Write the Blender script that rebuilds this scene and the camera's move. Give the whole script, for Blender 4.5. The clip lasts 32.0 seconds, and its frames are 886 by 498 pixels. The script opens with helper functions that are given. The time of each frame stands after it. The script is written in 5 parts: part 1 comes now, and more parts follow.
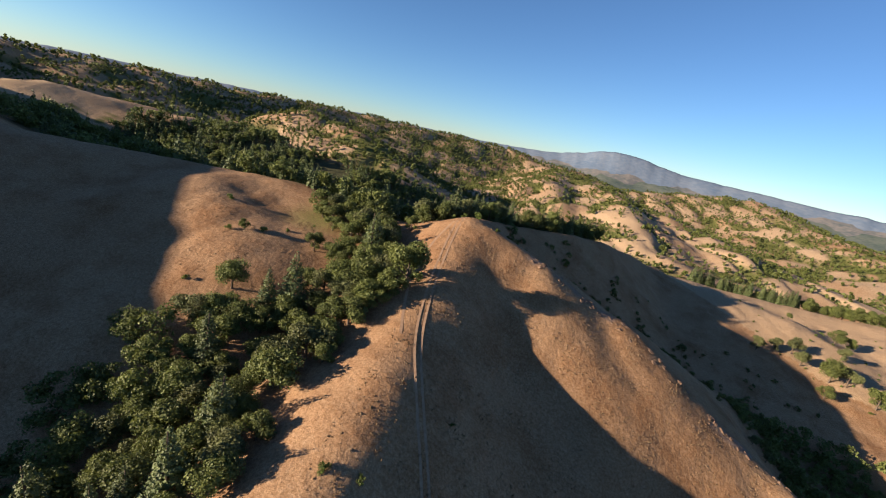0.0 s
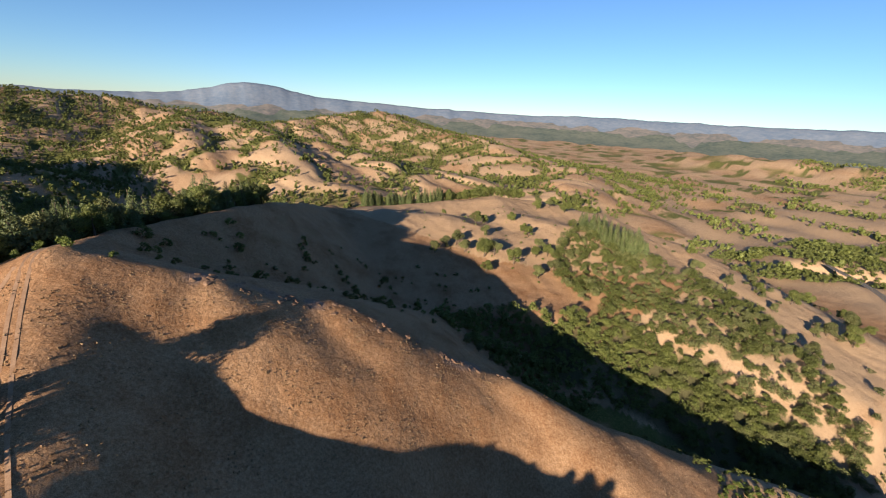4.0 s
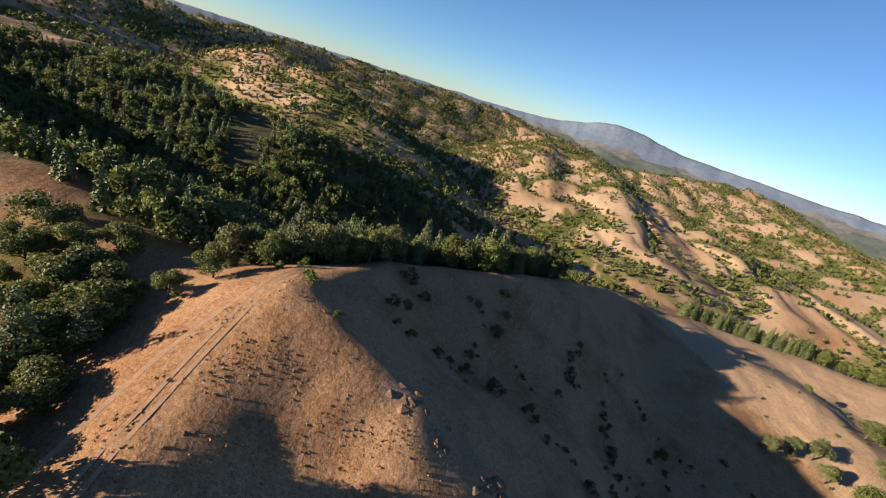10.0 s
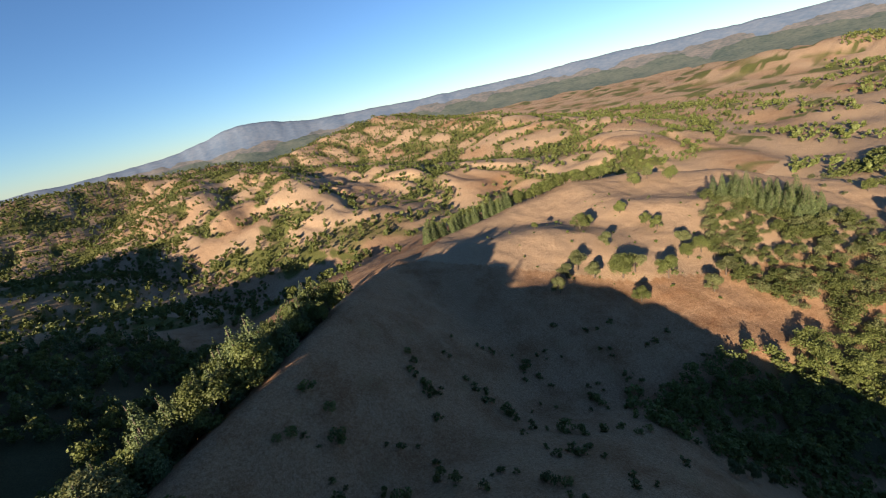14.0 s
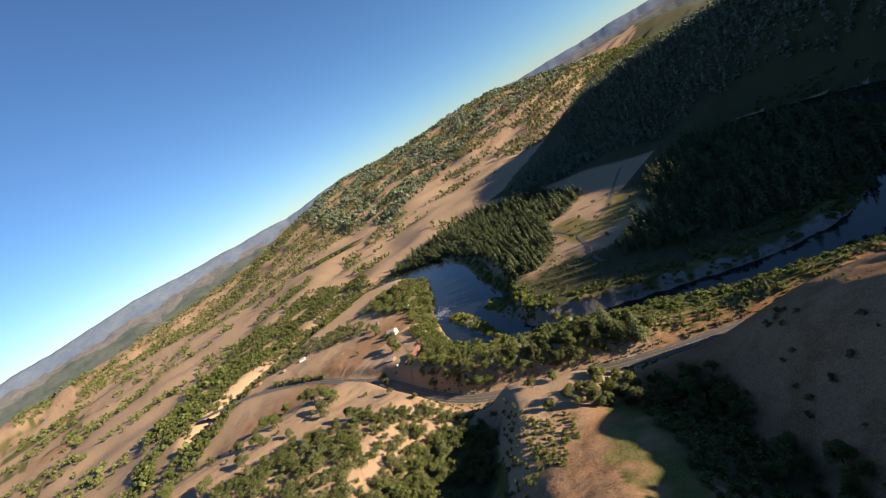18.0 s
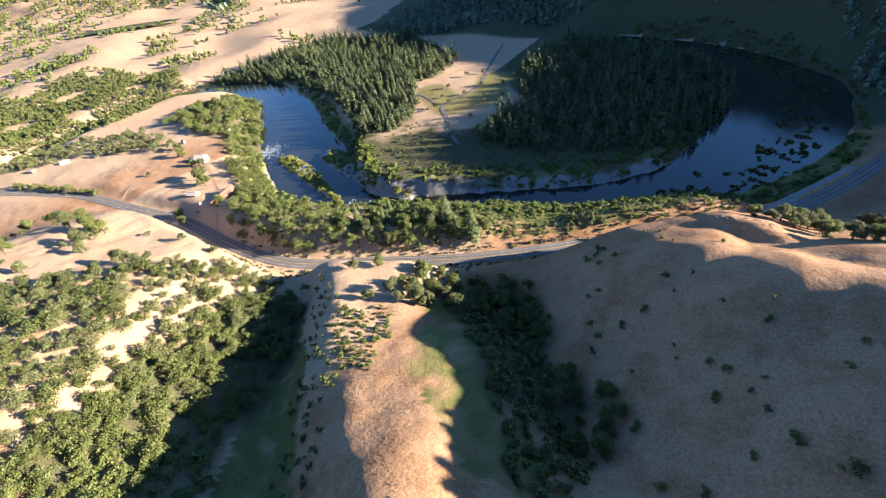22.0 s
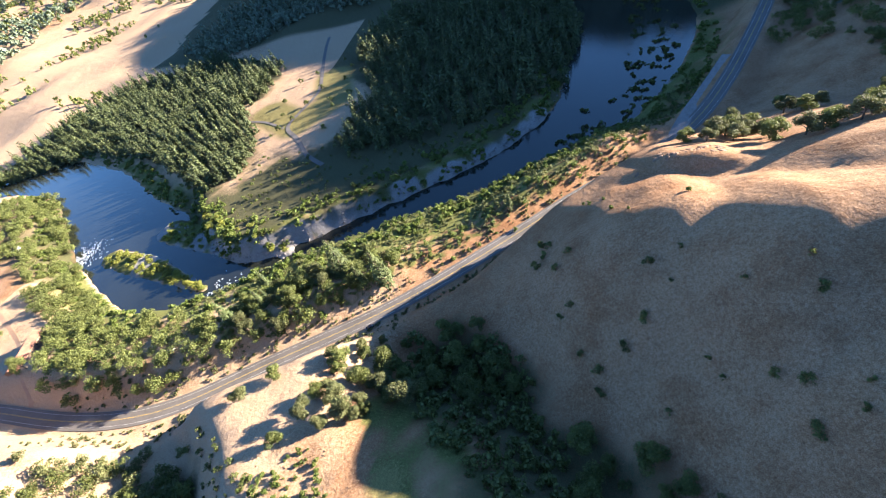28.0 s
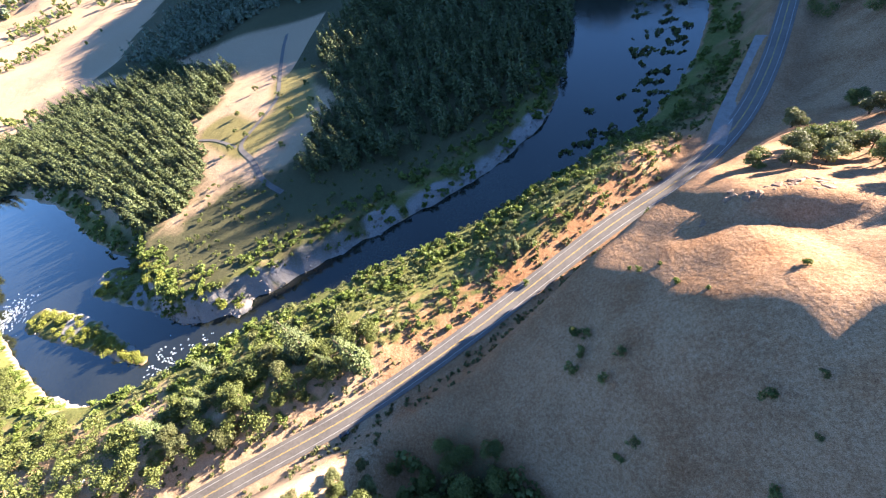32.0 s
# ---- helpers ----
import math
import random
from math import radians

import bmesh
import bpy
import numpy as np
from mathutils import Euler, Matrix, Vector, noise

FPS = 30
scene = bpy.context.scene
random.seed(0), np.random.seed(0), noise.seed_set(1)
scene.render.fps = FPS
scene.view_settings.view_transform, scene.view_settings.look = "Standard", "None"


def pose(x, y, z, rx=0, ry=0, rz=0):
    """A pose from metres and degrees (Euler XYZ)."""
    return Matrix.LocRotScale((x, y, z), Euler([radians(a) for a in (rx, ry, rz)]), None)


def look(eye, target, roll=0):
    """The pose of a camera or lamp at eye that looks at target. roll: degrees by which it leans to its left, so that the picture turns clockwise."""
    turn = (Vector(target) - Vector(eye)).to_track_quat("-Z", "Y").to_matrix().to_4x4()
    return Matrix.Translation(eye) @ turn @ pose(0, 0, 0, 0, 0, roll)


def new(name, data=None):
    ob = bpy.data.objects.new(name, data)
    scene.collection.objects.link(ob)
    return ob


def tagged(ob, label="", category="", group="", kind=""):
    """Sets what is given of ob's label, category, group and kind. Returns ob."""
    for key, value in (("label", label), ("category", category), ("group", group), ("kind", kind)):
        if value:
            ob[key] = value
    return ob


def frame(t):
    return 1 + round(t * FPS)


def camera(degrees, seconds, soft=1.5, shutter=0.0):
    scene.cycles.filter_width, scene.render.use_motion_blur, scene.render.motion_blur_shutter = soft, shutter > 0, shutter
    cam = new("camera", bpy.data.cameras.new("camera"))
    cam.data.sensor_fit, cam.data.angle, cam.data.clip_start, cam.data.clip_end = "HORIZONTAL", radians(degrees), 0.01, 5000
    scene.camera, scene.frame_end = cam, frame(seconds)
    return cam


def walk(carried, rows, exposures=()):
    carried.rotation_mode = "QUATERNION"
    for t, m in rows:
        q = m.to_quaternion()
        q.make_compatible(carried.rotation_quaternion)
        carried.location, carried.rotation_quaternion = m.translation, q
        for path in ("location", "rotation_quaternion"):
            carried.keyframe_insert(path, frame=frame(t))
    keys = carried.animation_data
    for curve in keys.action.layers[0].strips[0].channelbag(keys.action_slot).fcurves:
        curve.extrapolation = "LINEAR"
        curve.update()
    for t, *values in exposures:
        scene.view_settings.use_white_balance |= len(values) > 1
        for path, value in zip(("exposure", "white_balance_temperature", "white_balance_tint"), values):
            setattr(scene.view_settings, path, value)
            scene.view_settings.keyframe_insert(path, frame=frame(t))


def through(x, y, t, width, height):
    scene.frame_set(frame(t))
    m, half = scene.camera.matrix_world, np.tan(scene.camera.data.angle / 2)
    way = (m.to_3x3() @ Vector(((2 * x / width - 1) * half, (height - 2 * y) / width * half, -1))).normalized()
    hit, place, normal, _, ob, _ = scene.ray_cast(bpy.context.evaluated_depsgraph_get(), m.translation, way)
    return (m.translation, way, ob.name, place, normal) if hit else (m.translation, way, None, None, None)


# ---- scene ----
cam = camera(93.00, 32.0, soft=1.1)
PATH = [
    (0.0, pose(10.30, 15.13, 222.73, 74.52, -11.89, 9.06)),
    (0.5, pose(10.19, 20.98, 223.86, 72.90, -11.66, 8.66)),
    (1.0, pose(10.20, 26.85, 224.92, 71.43, -5.66, 2.89)),
    (1.5, pose(10.53, 32.74, 225.92, 71.41, 1.51, -6.79)),
    (2.0, pose(11.36, 38.61, 226.87, 71.83, 7.89, -17.13)),
    (2.5, pose(12.76, 44.45, 227.78, 72.04, 10.92, -27.15)),
    (3.0, pose(14.63, 50.24, 228.70, 72.14, 8.98, -34.25)),
    (3.5, pose(16.84, 56.00, 229.63, 72.24, 2.67, -36.47)),
    (5.5, pose(30.55, 79.27, 233.64, 71.11, -19.68, -25.23)),
    (6.0, pose(33.44, 85.21, 234.45, 70.71, -25.71, -16.55)),
    (6.5, pose(36.04, 91.20, 235.29, 70.14, -29.71, -6.23)),
    (7.0, pose(38.08, 97.22, 236.17, 69.83, -30.67, 2.89)),
    (7.5, pose(39.42, 103.24, 237.06, 69.70, -28.91, 8.67)),
    (8.0, pose(40.07, 109.21, 237.92, 69.09, -26.03, 10.08)),
    (8.5, pose(40.13, 115.09, 238.75, 68.90, -23.59, 11.11)),
    (9.0, pose(39.78, 120.89, 239.53, 68.93, -20.47, 10.86)),
    (9.5, pose(39.21, 126.60, 240.24, 68.87, -18.23, 10.03)),
    (10.0, pose(38.51, 132.24, 240.84, 68.85, -16.80, 9.28)),
    (10.5, pose(37.77, 137.89, 241.36, 68.77, -16.14, 8.76)),
    (11.0, pose(37.04, 143.54, 241.75, 68.65, -15.66, 8.18)),
    (11.5, pose(36.38, 149.13, 242.07, 68.60, -14.97, 7.32)),
    (12.0, pose(35.93, 154.55, 242.37, 68.80, -10.07, 2.74)),
    (12.5, pose(35.98, 159.87, 242.71, 69.06, -2.90, -5.69)),
    (13.0, pose(36.78, 165.22, 243.08, 69.43, 2.71, -15.52)),
    (13.5, pose(38.38, 170.57, 243.35, 69.57, 8.17, -26.53)),
    (14.0, pose(40.71, 175.80, 243.43, 70.07, 12.17, -38.30)),
    (14.5, pose(43.66, 180.74, 243.30, 70.62, 16.51, -51.99)),
    (15.0, pose(47.15, 185.25, 242.97, 71.27, 19.87, -65.62)),
    (15.5, pose(51.03, 189.32, 242.48, 72.03, 21.77, -77.79)),
    (17.5, pose(73.00, 195.84, 238.97, 73.79, 29.07, -123.65)),
    (18.0, pose(78.48, 193.62, 238.21, 73.91, 29.97, -134.63)),
    (18.5, pose(83.80, 190.74, 237.52, 74.03, 28.04, -142.07)),
    (19.0, pose(88.79, 187.21, 236.94, 73.72, 25.83, -146.03)),
    (19.5, pose(93.34, 183.15, 236.45, 72.87, 22.15, -147.36)),
    (20.0, pose(97.43, 178.68, 236.01, 71.77, 19.27, -148.14)),
    (20.5, pose(101.06, 173.87, 235.59, 69.65, 16.40, -148.00)),
    (21.0, pose(104.25, 168.86, 235.16, 68.10, 13.35, -147.72)),
    (21.5, pose(107.14, 163.72, 234.66, 58.49, 10.30, -147.58)),
    (22.0, pose(109.92, 158.55, 234.00, 49.02, 7.59, -147.48)),
    (22.5, pose(112.70, 153.43, 233.08, 47.96, 6.32, -147.61)),
    (23.0, pose(115.56, 148.39, 231.84, 46.30, 5.55, -147.42)),
    (23.5, pose(118.54, 143.41, 230.29, 45.11, 5.07, -147.22)),
    (24.0, pose(121.65, 138.46, 228.40, 43.17, 4.73, -146.99)),
    (24.5, pose(124.75, 133.57, 226.17, 42.44, 7.00, -148.10)),
    (25.0, pose(127.73, 128.76, 223.63, 39.36, 14.78, -154.19)),
    (25.5, pose(130.46, 123.96, 220.88, 35.96, 22.38, -164.07)),
    (26.0, pose(132.87, 119.14, 218.11, 35.54, 22.38, -170.79)),
    (26.5, pose(135.03, 114.20, 215.42, 39.43, 18.54, -171.32)),
    (28.5, pose(142.05, 88.46, 206.67, 42.89, 15.25, -172.14)),
    (29.0, pose(143.75, 80.73, 204.40, 41.43, 15.72, -172.86)),
    (29.5, pose(145.46, 72.79, 202.09, 41.89, 16.08, -173.32)),
    (30.0, pose(147.17, 64.68, 199.76, 42.16, 16.32, -174.05)),
    (30.5, pose(148.88, 56.43, 197.41, 42.14, 16.29, -174.69)),
    (31.0, pose(150.58, 48.08, 195.05, 41.97, 16.18, -175.00)),
    (31.5, pose(152.26, 39.68, 192.67, 41.87, 16.59, -176.03)),
    (32.0, pose(153.94, 31.24, 190.27, 40.09, 16.63, -176.35)),
]
walk(cam, PATH, [(0, 1.55, 6500, 13), (20.5, 1.55, 6500, 13), (22.0, 2.85, 5850, 12), (26.5, 3.05, 5850, 12), (32.0, 3.45, 6000, 16)])

# ---- sky and sun ----
SUN_AZIMUTH, SUN_HEIGHT = 244.0, 14.1
world = bpy.data.worlds.new("sky")
scene.world = world
world.use_nodes = True
sky = world.node_tree.nodes.new("ShaderNodeTexSky")
sky.sky_type, sky.sun_disc = "NISHITA", False
sky.sun_elevation, sky.sun_rotation = radians(SUN_HEIGHT), radians(SUN_AZIMUTH)
sky.altitude, sky.air_density, sky.dust_density, sky.ozone_density = 1500, 1.0, 0.0, 4.0
backing = world.node_tree.nodes["Background"]
backing.inputs["Strength"].default_value = 0.05
clear = world.node_tree.nodes.new("ShaderNodeMix")
clear.data_type, clear.blend_type = "RGBA", "MULTIPLY"
clear.inputs["Factor"].default_value = 1.0
clear.inputs[7].default_value = (0.90, 1.01, 1.08, 1)
world.node_tree.links.new(sky.outputs["Color"], clear.inputs[6])
world.node_tree.links.new(clear.outputs[2], backing.inputs["Color"])
sun = new("sun", bpy.data.lights.new("sun", "SUN"))
sun.data.energy, sun.data.angle, sun.data.color = 5.0, radians(0.53), (1.0, 0.83, 0.62)
toward = Vector((math.sin(radians(SUN_AZIMUTH)) * math.cos(radians(SUN_HEIGHT)), math.cos(radians(SUN_AZIMUTH)) * math.cos(radians(SUN_HEIGHT)), math.sin(radians(SUN_HEIGHT))))
sun.matrix_world = look(toward * 900, (0, 0, 0))

# ---- materials ----
def nodes_of(name, rough=0.9, metal=0.0, specular=0.25):
    m = bpy.data.materials.new(name)
    m.use_nodes = True
    p = m.node_tree.nodes["Principled BSDF"]
    p.inputs["Roughness"].default_value, p.inputs["Metallic"].default_value = rough, metal
    p.inputs["Specular IOR Level"].default_value = specular
    return m, m.node_tree.nodes, m.node_tree.links, p


def noise_of(n, l, spot, size, detail=5, rough=0.55):
    tex = n.new("ShaderNodeTexNoise")
    l.new(spot, tex.inputs["Vector"])
    tex.inputs["Scale"].default_value, tex.inputs["Detail"].default_value, tex.inputs["Roughness"].default_value = size, detail, rough
    return tex.outputs["Fac"]


def ramp_of(n, l, value, stops):
    ramp = n.new("ShaderNodeValToRGB")
    while len(ramp.color_ramp.elements) < len(stops):
        ramp.color_ramp.elements.new(0.5)
    for e, (at, colour) in zip(ramp.color_ramp.elements, stops):
        e.position, e.color = at, (*colour, 1)
    l.new(value, ramp.inputs["Fac"])
    return ramp.outputs["Color"]


def mixed(n, l, a, b, fac):
    mix = n.new("ShaderNodeMix")
    mix.data_type = "RGBA"
    l.new(fac, mix.inputs["Factor"])
    l.new(a, mix.inputs[6])
    l.new(b, mix.inputs[7])
    return mix.outputs[2]


def scaled(n, l, value, gain, shift):
    m = n.new("ShaderNodeMath")
    m.operation, m.use_clamp = "MULTIPLY_ADD", True
    l.new(value, m.inputs[0])
    m.inputs[1].default_value, m.inputs[2].default_value = gain, shift
    return m.outputs[0]


def material(name, low, high, scale, rough=0.9, bump=0.3, fine=6.0, metal=0.0, vary=0.0, specular=0.25, local=False):
    """A two-tone surface with coarse and fine variation and a light relief."""
    m, n, l, p = nodes_of(name, rough, metal, specular)
    spot = n.new("ShaderNodeTexCoord").outputs["Object"] if local else n.new("ShaderNodeNewGeometry").outputs["Position"]
    big, small = noise_of(n, l, spot, scale), noise_of(n, l, spot, scale * fine)
    mix = n.new("ShaderNodeMix")
    mix.inputs["Factor"].default_value = 0.5
    l.new(big, mix.inputs[2])
    l.new(small, mix.inputs[3])
    out = ramp_of(n, l, mix.outputs[0], [(0.36, low), (0.64, high)])
    if vary:
        info, hsv, span = n.new("ShaderNodeObjectInfo"), n.new("ShaderNodeHueSaturation"), n.new("ShaderNodeMapRange")
        add = n.new("ShaderNodeMath")
        l.new(info.outputs["Random"], add.inputs[0])
        l.new(n.new("ShaderNodeNewGeometry").outputs["Random Per Island"], add.inputs[1])
        span.inputs["From Max"].default_value = 2.0
        span.inputs["To Min"].default_value, span.inputs["To Max"].default_value = 1 - vary, 1 + vary
        l.new(add.outputs[0], span.inputs["Value"])
        l.new(span.outputs["Result"], hsv.inputs["Value"])
        l.new(out, hsv.inputs["Color"])
        out = hsv.outputs["Color"]
    l.new(out, p.inputs["Base Color"])
    if bump:
        relief = n.new("ShaderNodeBump")
        relief.inputs["Strength"].default_value, relief.inputs["Distance"].default_value = bump, 0.5 / scale / fine
        l.new(small, relief.inputs["Height"])
        l.new(relief.outputs["Normal"], p.inputs["Normal"])
    return m


def leaf_material(name, low, high, vary=0.45, through=0.32):
    """Leaves: two greens, some light passing through them, a tone of its own for each clump and tree."""
    m = material(name, low, high, 0.25, rough=0.6, bump=0, vary=vary, specular=0.3)
    n, l = m.node_tree.nodes, m.node_tree.links
    p = n["Principled BSDF"]
    glow, mix = n.new("ShaderNodeBsdfTranslucent"), n.new("ShaderNodeMixShader")
    l.new(p.inputs["Base Color"].links[0].from_socket, glow.inputs["Color"])
    mix.inputs[0].default_value = through
    l.new(p.outputs[0], mix.inputs[1])
    l.new(glow.outputs[0], mix.inputs[2])
    l.new(mix.outputs[0], n["Material Output"].inputs["Surface"])
    return m


def ground_material():
    """Dry grass in straw and rust, with scrub, soil, gravel, track and lawn where the plan has them."""
    m, n, l, p = nodes_of("dry_grass", 0.95, specular=0.1)
    spot = n.new("ShaderNodeNewGeometry").outputs["Position"]
    broad, mid, fine, tiny = (noise_of(n, l, spot, s, d, r) for s, d, r in ((0.008, 4, 0.5), (0.05, 7, 0.68), (1.1, 7, 0.78), (2.6, 4, 0.7)))
    straw = ramp_of(n, l, fine, [(0.34, (0.180, 0.104, 0.054)), (0.50, (0.276, 0.168, 0.094)), (0.68, (0.368, 0.248, 0.152))])
    rust = ramp_of(n, l, fine, [(0.34, (0.120, 0.056, 0.025)), (0.52, (0.196, 0.101, 0.048)), (0.68, (0.280, 0.164, 0.092))])
    soil = ramp_of(n, l, tiny, [(0.35, (0.104, 0.068, 0.048)), (0.62, (0.240, 0.160, 0.112))])
    out = mixed(n, l, straw, rust, scaled(n, l, mid, 4.0, -1.8))
    out = mixed(n, l, out, rust, scaled(n, l, broad, 3.0, -1.55))
    tuft = scaled(n, l, fine, 6.0, -3.5)
    out = mixed(n, l, out, soil, tuft)
    for cover, colour in (
        ("pale", ramp_of(n, l, fine, [(0.3, (0.264, 0.180, 0.108)), (0.7, (0.392, 0.284, 0.184))])),
        ("scrub", ramp_of(n, l, fine, [(0.35, (0.05, 0.06, 0.018)), (0.55, (0.11, 0.115, 0.035)), (0.7, (0.24, 0.18, 0.08))])),
        ("bare", ramp_of(n, l, tiny, [(0.3, (0.128, 0.088, 0.068)), (0.55, (0.224, 0.152, 0.112)), (0.75, (0.336, 0.240, 0.176))])),
        ("gravel", ramp_of(n, l, tiny, [(0.3, (0.12, 0.115, 0.11)), (0.7, (0.34, 0.32, 0.30))])),
        ("duff", ramp_of(n, l, fine, [(0.3, (0.030, 0.033, 0.016)), (0.7, (0.095, 0.090, 0.045))])),
        ("lawn", ramp_of(n, l, fine, [(0.3, (0.120, 0.108, 0.036)), (0.7, (0.208, 0.176, 0.072))])),
    ):
        a = n.new("ShaderNodeAttribute")
        a.attribute_name = cover
        edge = n.new("ShaderNodeMath")
        edge.operation = "MULTIPLY_ADD"
        l.new(fine, edge.inputs[0])
        edge.inputs[1].default_value = 0.9
        edge.inputs[2].default_value = -0.45
        both = n.new("ShaderNodeMath")
        l.new(edge.outputs[0], both.inputs[0])
        l.new(a.outputs["Fac"], both.inputs[1])
        out = mixed(n, l, out, colour, scaled(n, l, both.outputs[0], 3.0, -1.0))
    grain, fleck = noise_of(n, l, spot, 4.2, 4, 0.75), n.new("ShaderNodeMix")
    fleck.data_type, fleck.blend_type = "RGBA", "MULTIPLY"
    fleck.inputs["Factor"].default_value = 1.0
    l.new(out, fleck.inputs[6])
    l.new(ramp_of(n, l, grain, [(0.33, (0.52, 0.50, 0.48)), (0.5, (0.98, 0.97, 0.96)), (0.66, (1.4, 1.4, 1.4))]), fleck.inputs[7])
    l.new(fleck.outputs[2], p.inputs["Base Color"])
    relief, rough = n.new("ShaderNodeBump"), n.new("ShaderNodeBump")
    relief.inputs["Strength"].default_value, relief.inputs["Distance"].default_value = 0.35, 0.35
    rough.inputs["Strength"].default_value, rough.inputs["Distance"].default_value = 0.35, 5.0
    l.new(fine, relief.inputs["Height"])
    l.new(mid, rough.inputs["Height"])
    l.new(rough.outputs["Normal"], relief.inputs["Normal"])
    l.new(relief.outputs["Normal"], p.inputs["Normal"])
    return m


GRASS = ground_material()
ASPHALT = material("asphalt", (0.082, 0.074, 0.067), (0.135, 0.122, 0.110), 0.08, bump=0.1, fine=12)
PAINT = material("road_paint", (0.38, 0.37, 0.35), (0.58, 0.57, 0.54), 0.3, bump=0)
YELLOW = material("yellow_paint", (0.50, 0.33, 0.06), (0.62, 0.42, 0.10), 0.3, bump=0)
WATER = material("river_water", (0.010, 0.012, 0.010), (0.022, 0.025, 0.020), 0.02, rough=0.09, bump=0.05, fine=25, specular=0.5)
FOAM = material("white_water", (0.45, 0.5, 0.52), (0.8, 0.84, 0.85), 0.5, bump=0.4)
ROCK = material("river_rock", (0.09, 0.082, 0.075), (0.28, 0.26, 0.235), 0.4, bump=0.5, vary=0.3)
CRAG = material("weathered_crag", (0.085, 0.052, 0.034), (0.23, 0.145, 0.095), 0.5, bump=0.6, vary=0.25)
OAK = leaf_material("oak_leaves", (0.055, 0.072, 0.018), (0.150, 0.168, 0.046))
PALE_OAK = leaf_material("grey_oak_leaves", (0.066, 0.076, 0.028), (0.150, 0.158, 0.060))
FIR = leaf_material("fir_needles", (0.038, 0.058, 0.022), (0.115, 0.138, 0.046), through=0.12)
# Far forest: fir needles made paler and bluer, haze put into the colour.
HAZED_FIR = leaf_material("distant_fir_needles", (0.085, 0.115, 0.075), (0.150, 0.178, 0.110), through=0.1)
SHRUB = leaf_material("shrub_leaves", (0.05, 0.08, 0.016), (0.14, 0.17, 0.035))
WILLOW = leaf_material("willow_leaves", (0.10, 0.13, 0.02), (0.24, 0.24, 0.045))
GRIT = material("grey_grit", (0.13, 0.122, 0.112), (0.22, 0.205, 0.19), 0.3, bump=0.3)
RUT = material("bare_rut_soil", (0.24, 0.145, 0.085), (0.36, 0.235, 0.15), 0.6, bump=0.3)
BARK = material("bark", (0.05, 0.035, 0.025), (0.13, 0.10, 0.075), 1.0)
# == terrain: plan in metres, river level at z = 0 ==
SOUTH = [(889, -1146, 70), (652, -1040, 134), (415, -966, 171), (188, -900, 199), (50, -838, 204), (-125, -832, 207), (-241, -754, 194), (-316, -680, 207), (-375, -528, 216)]
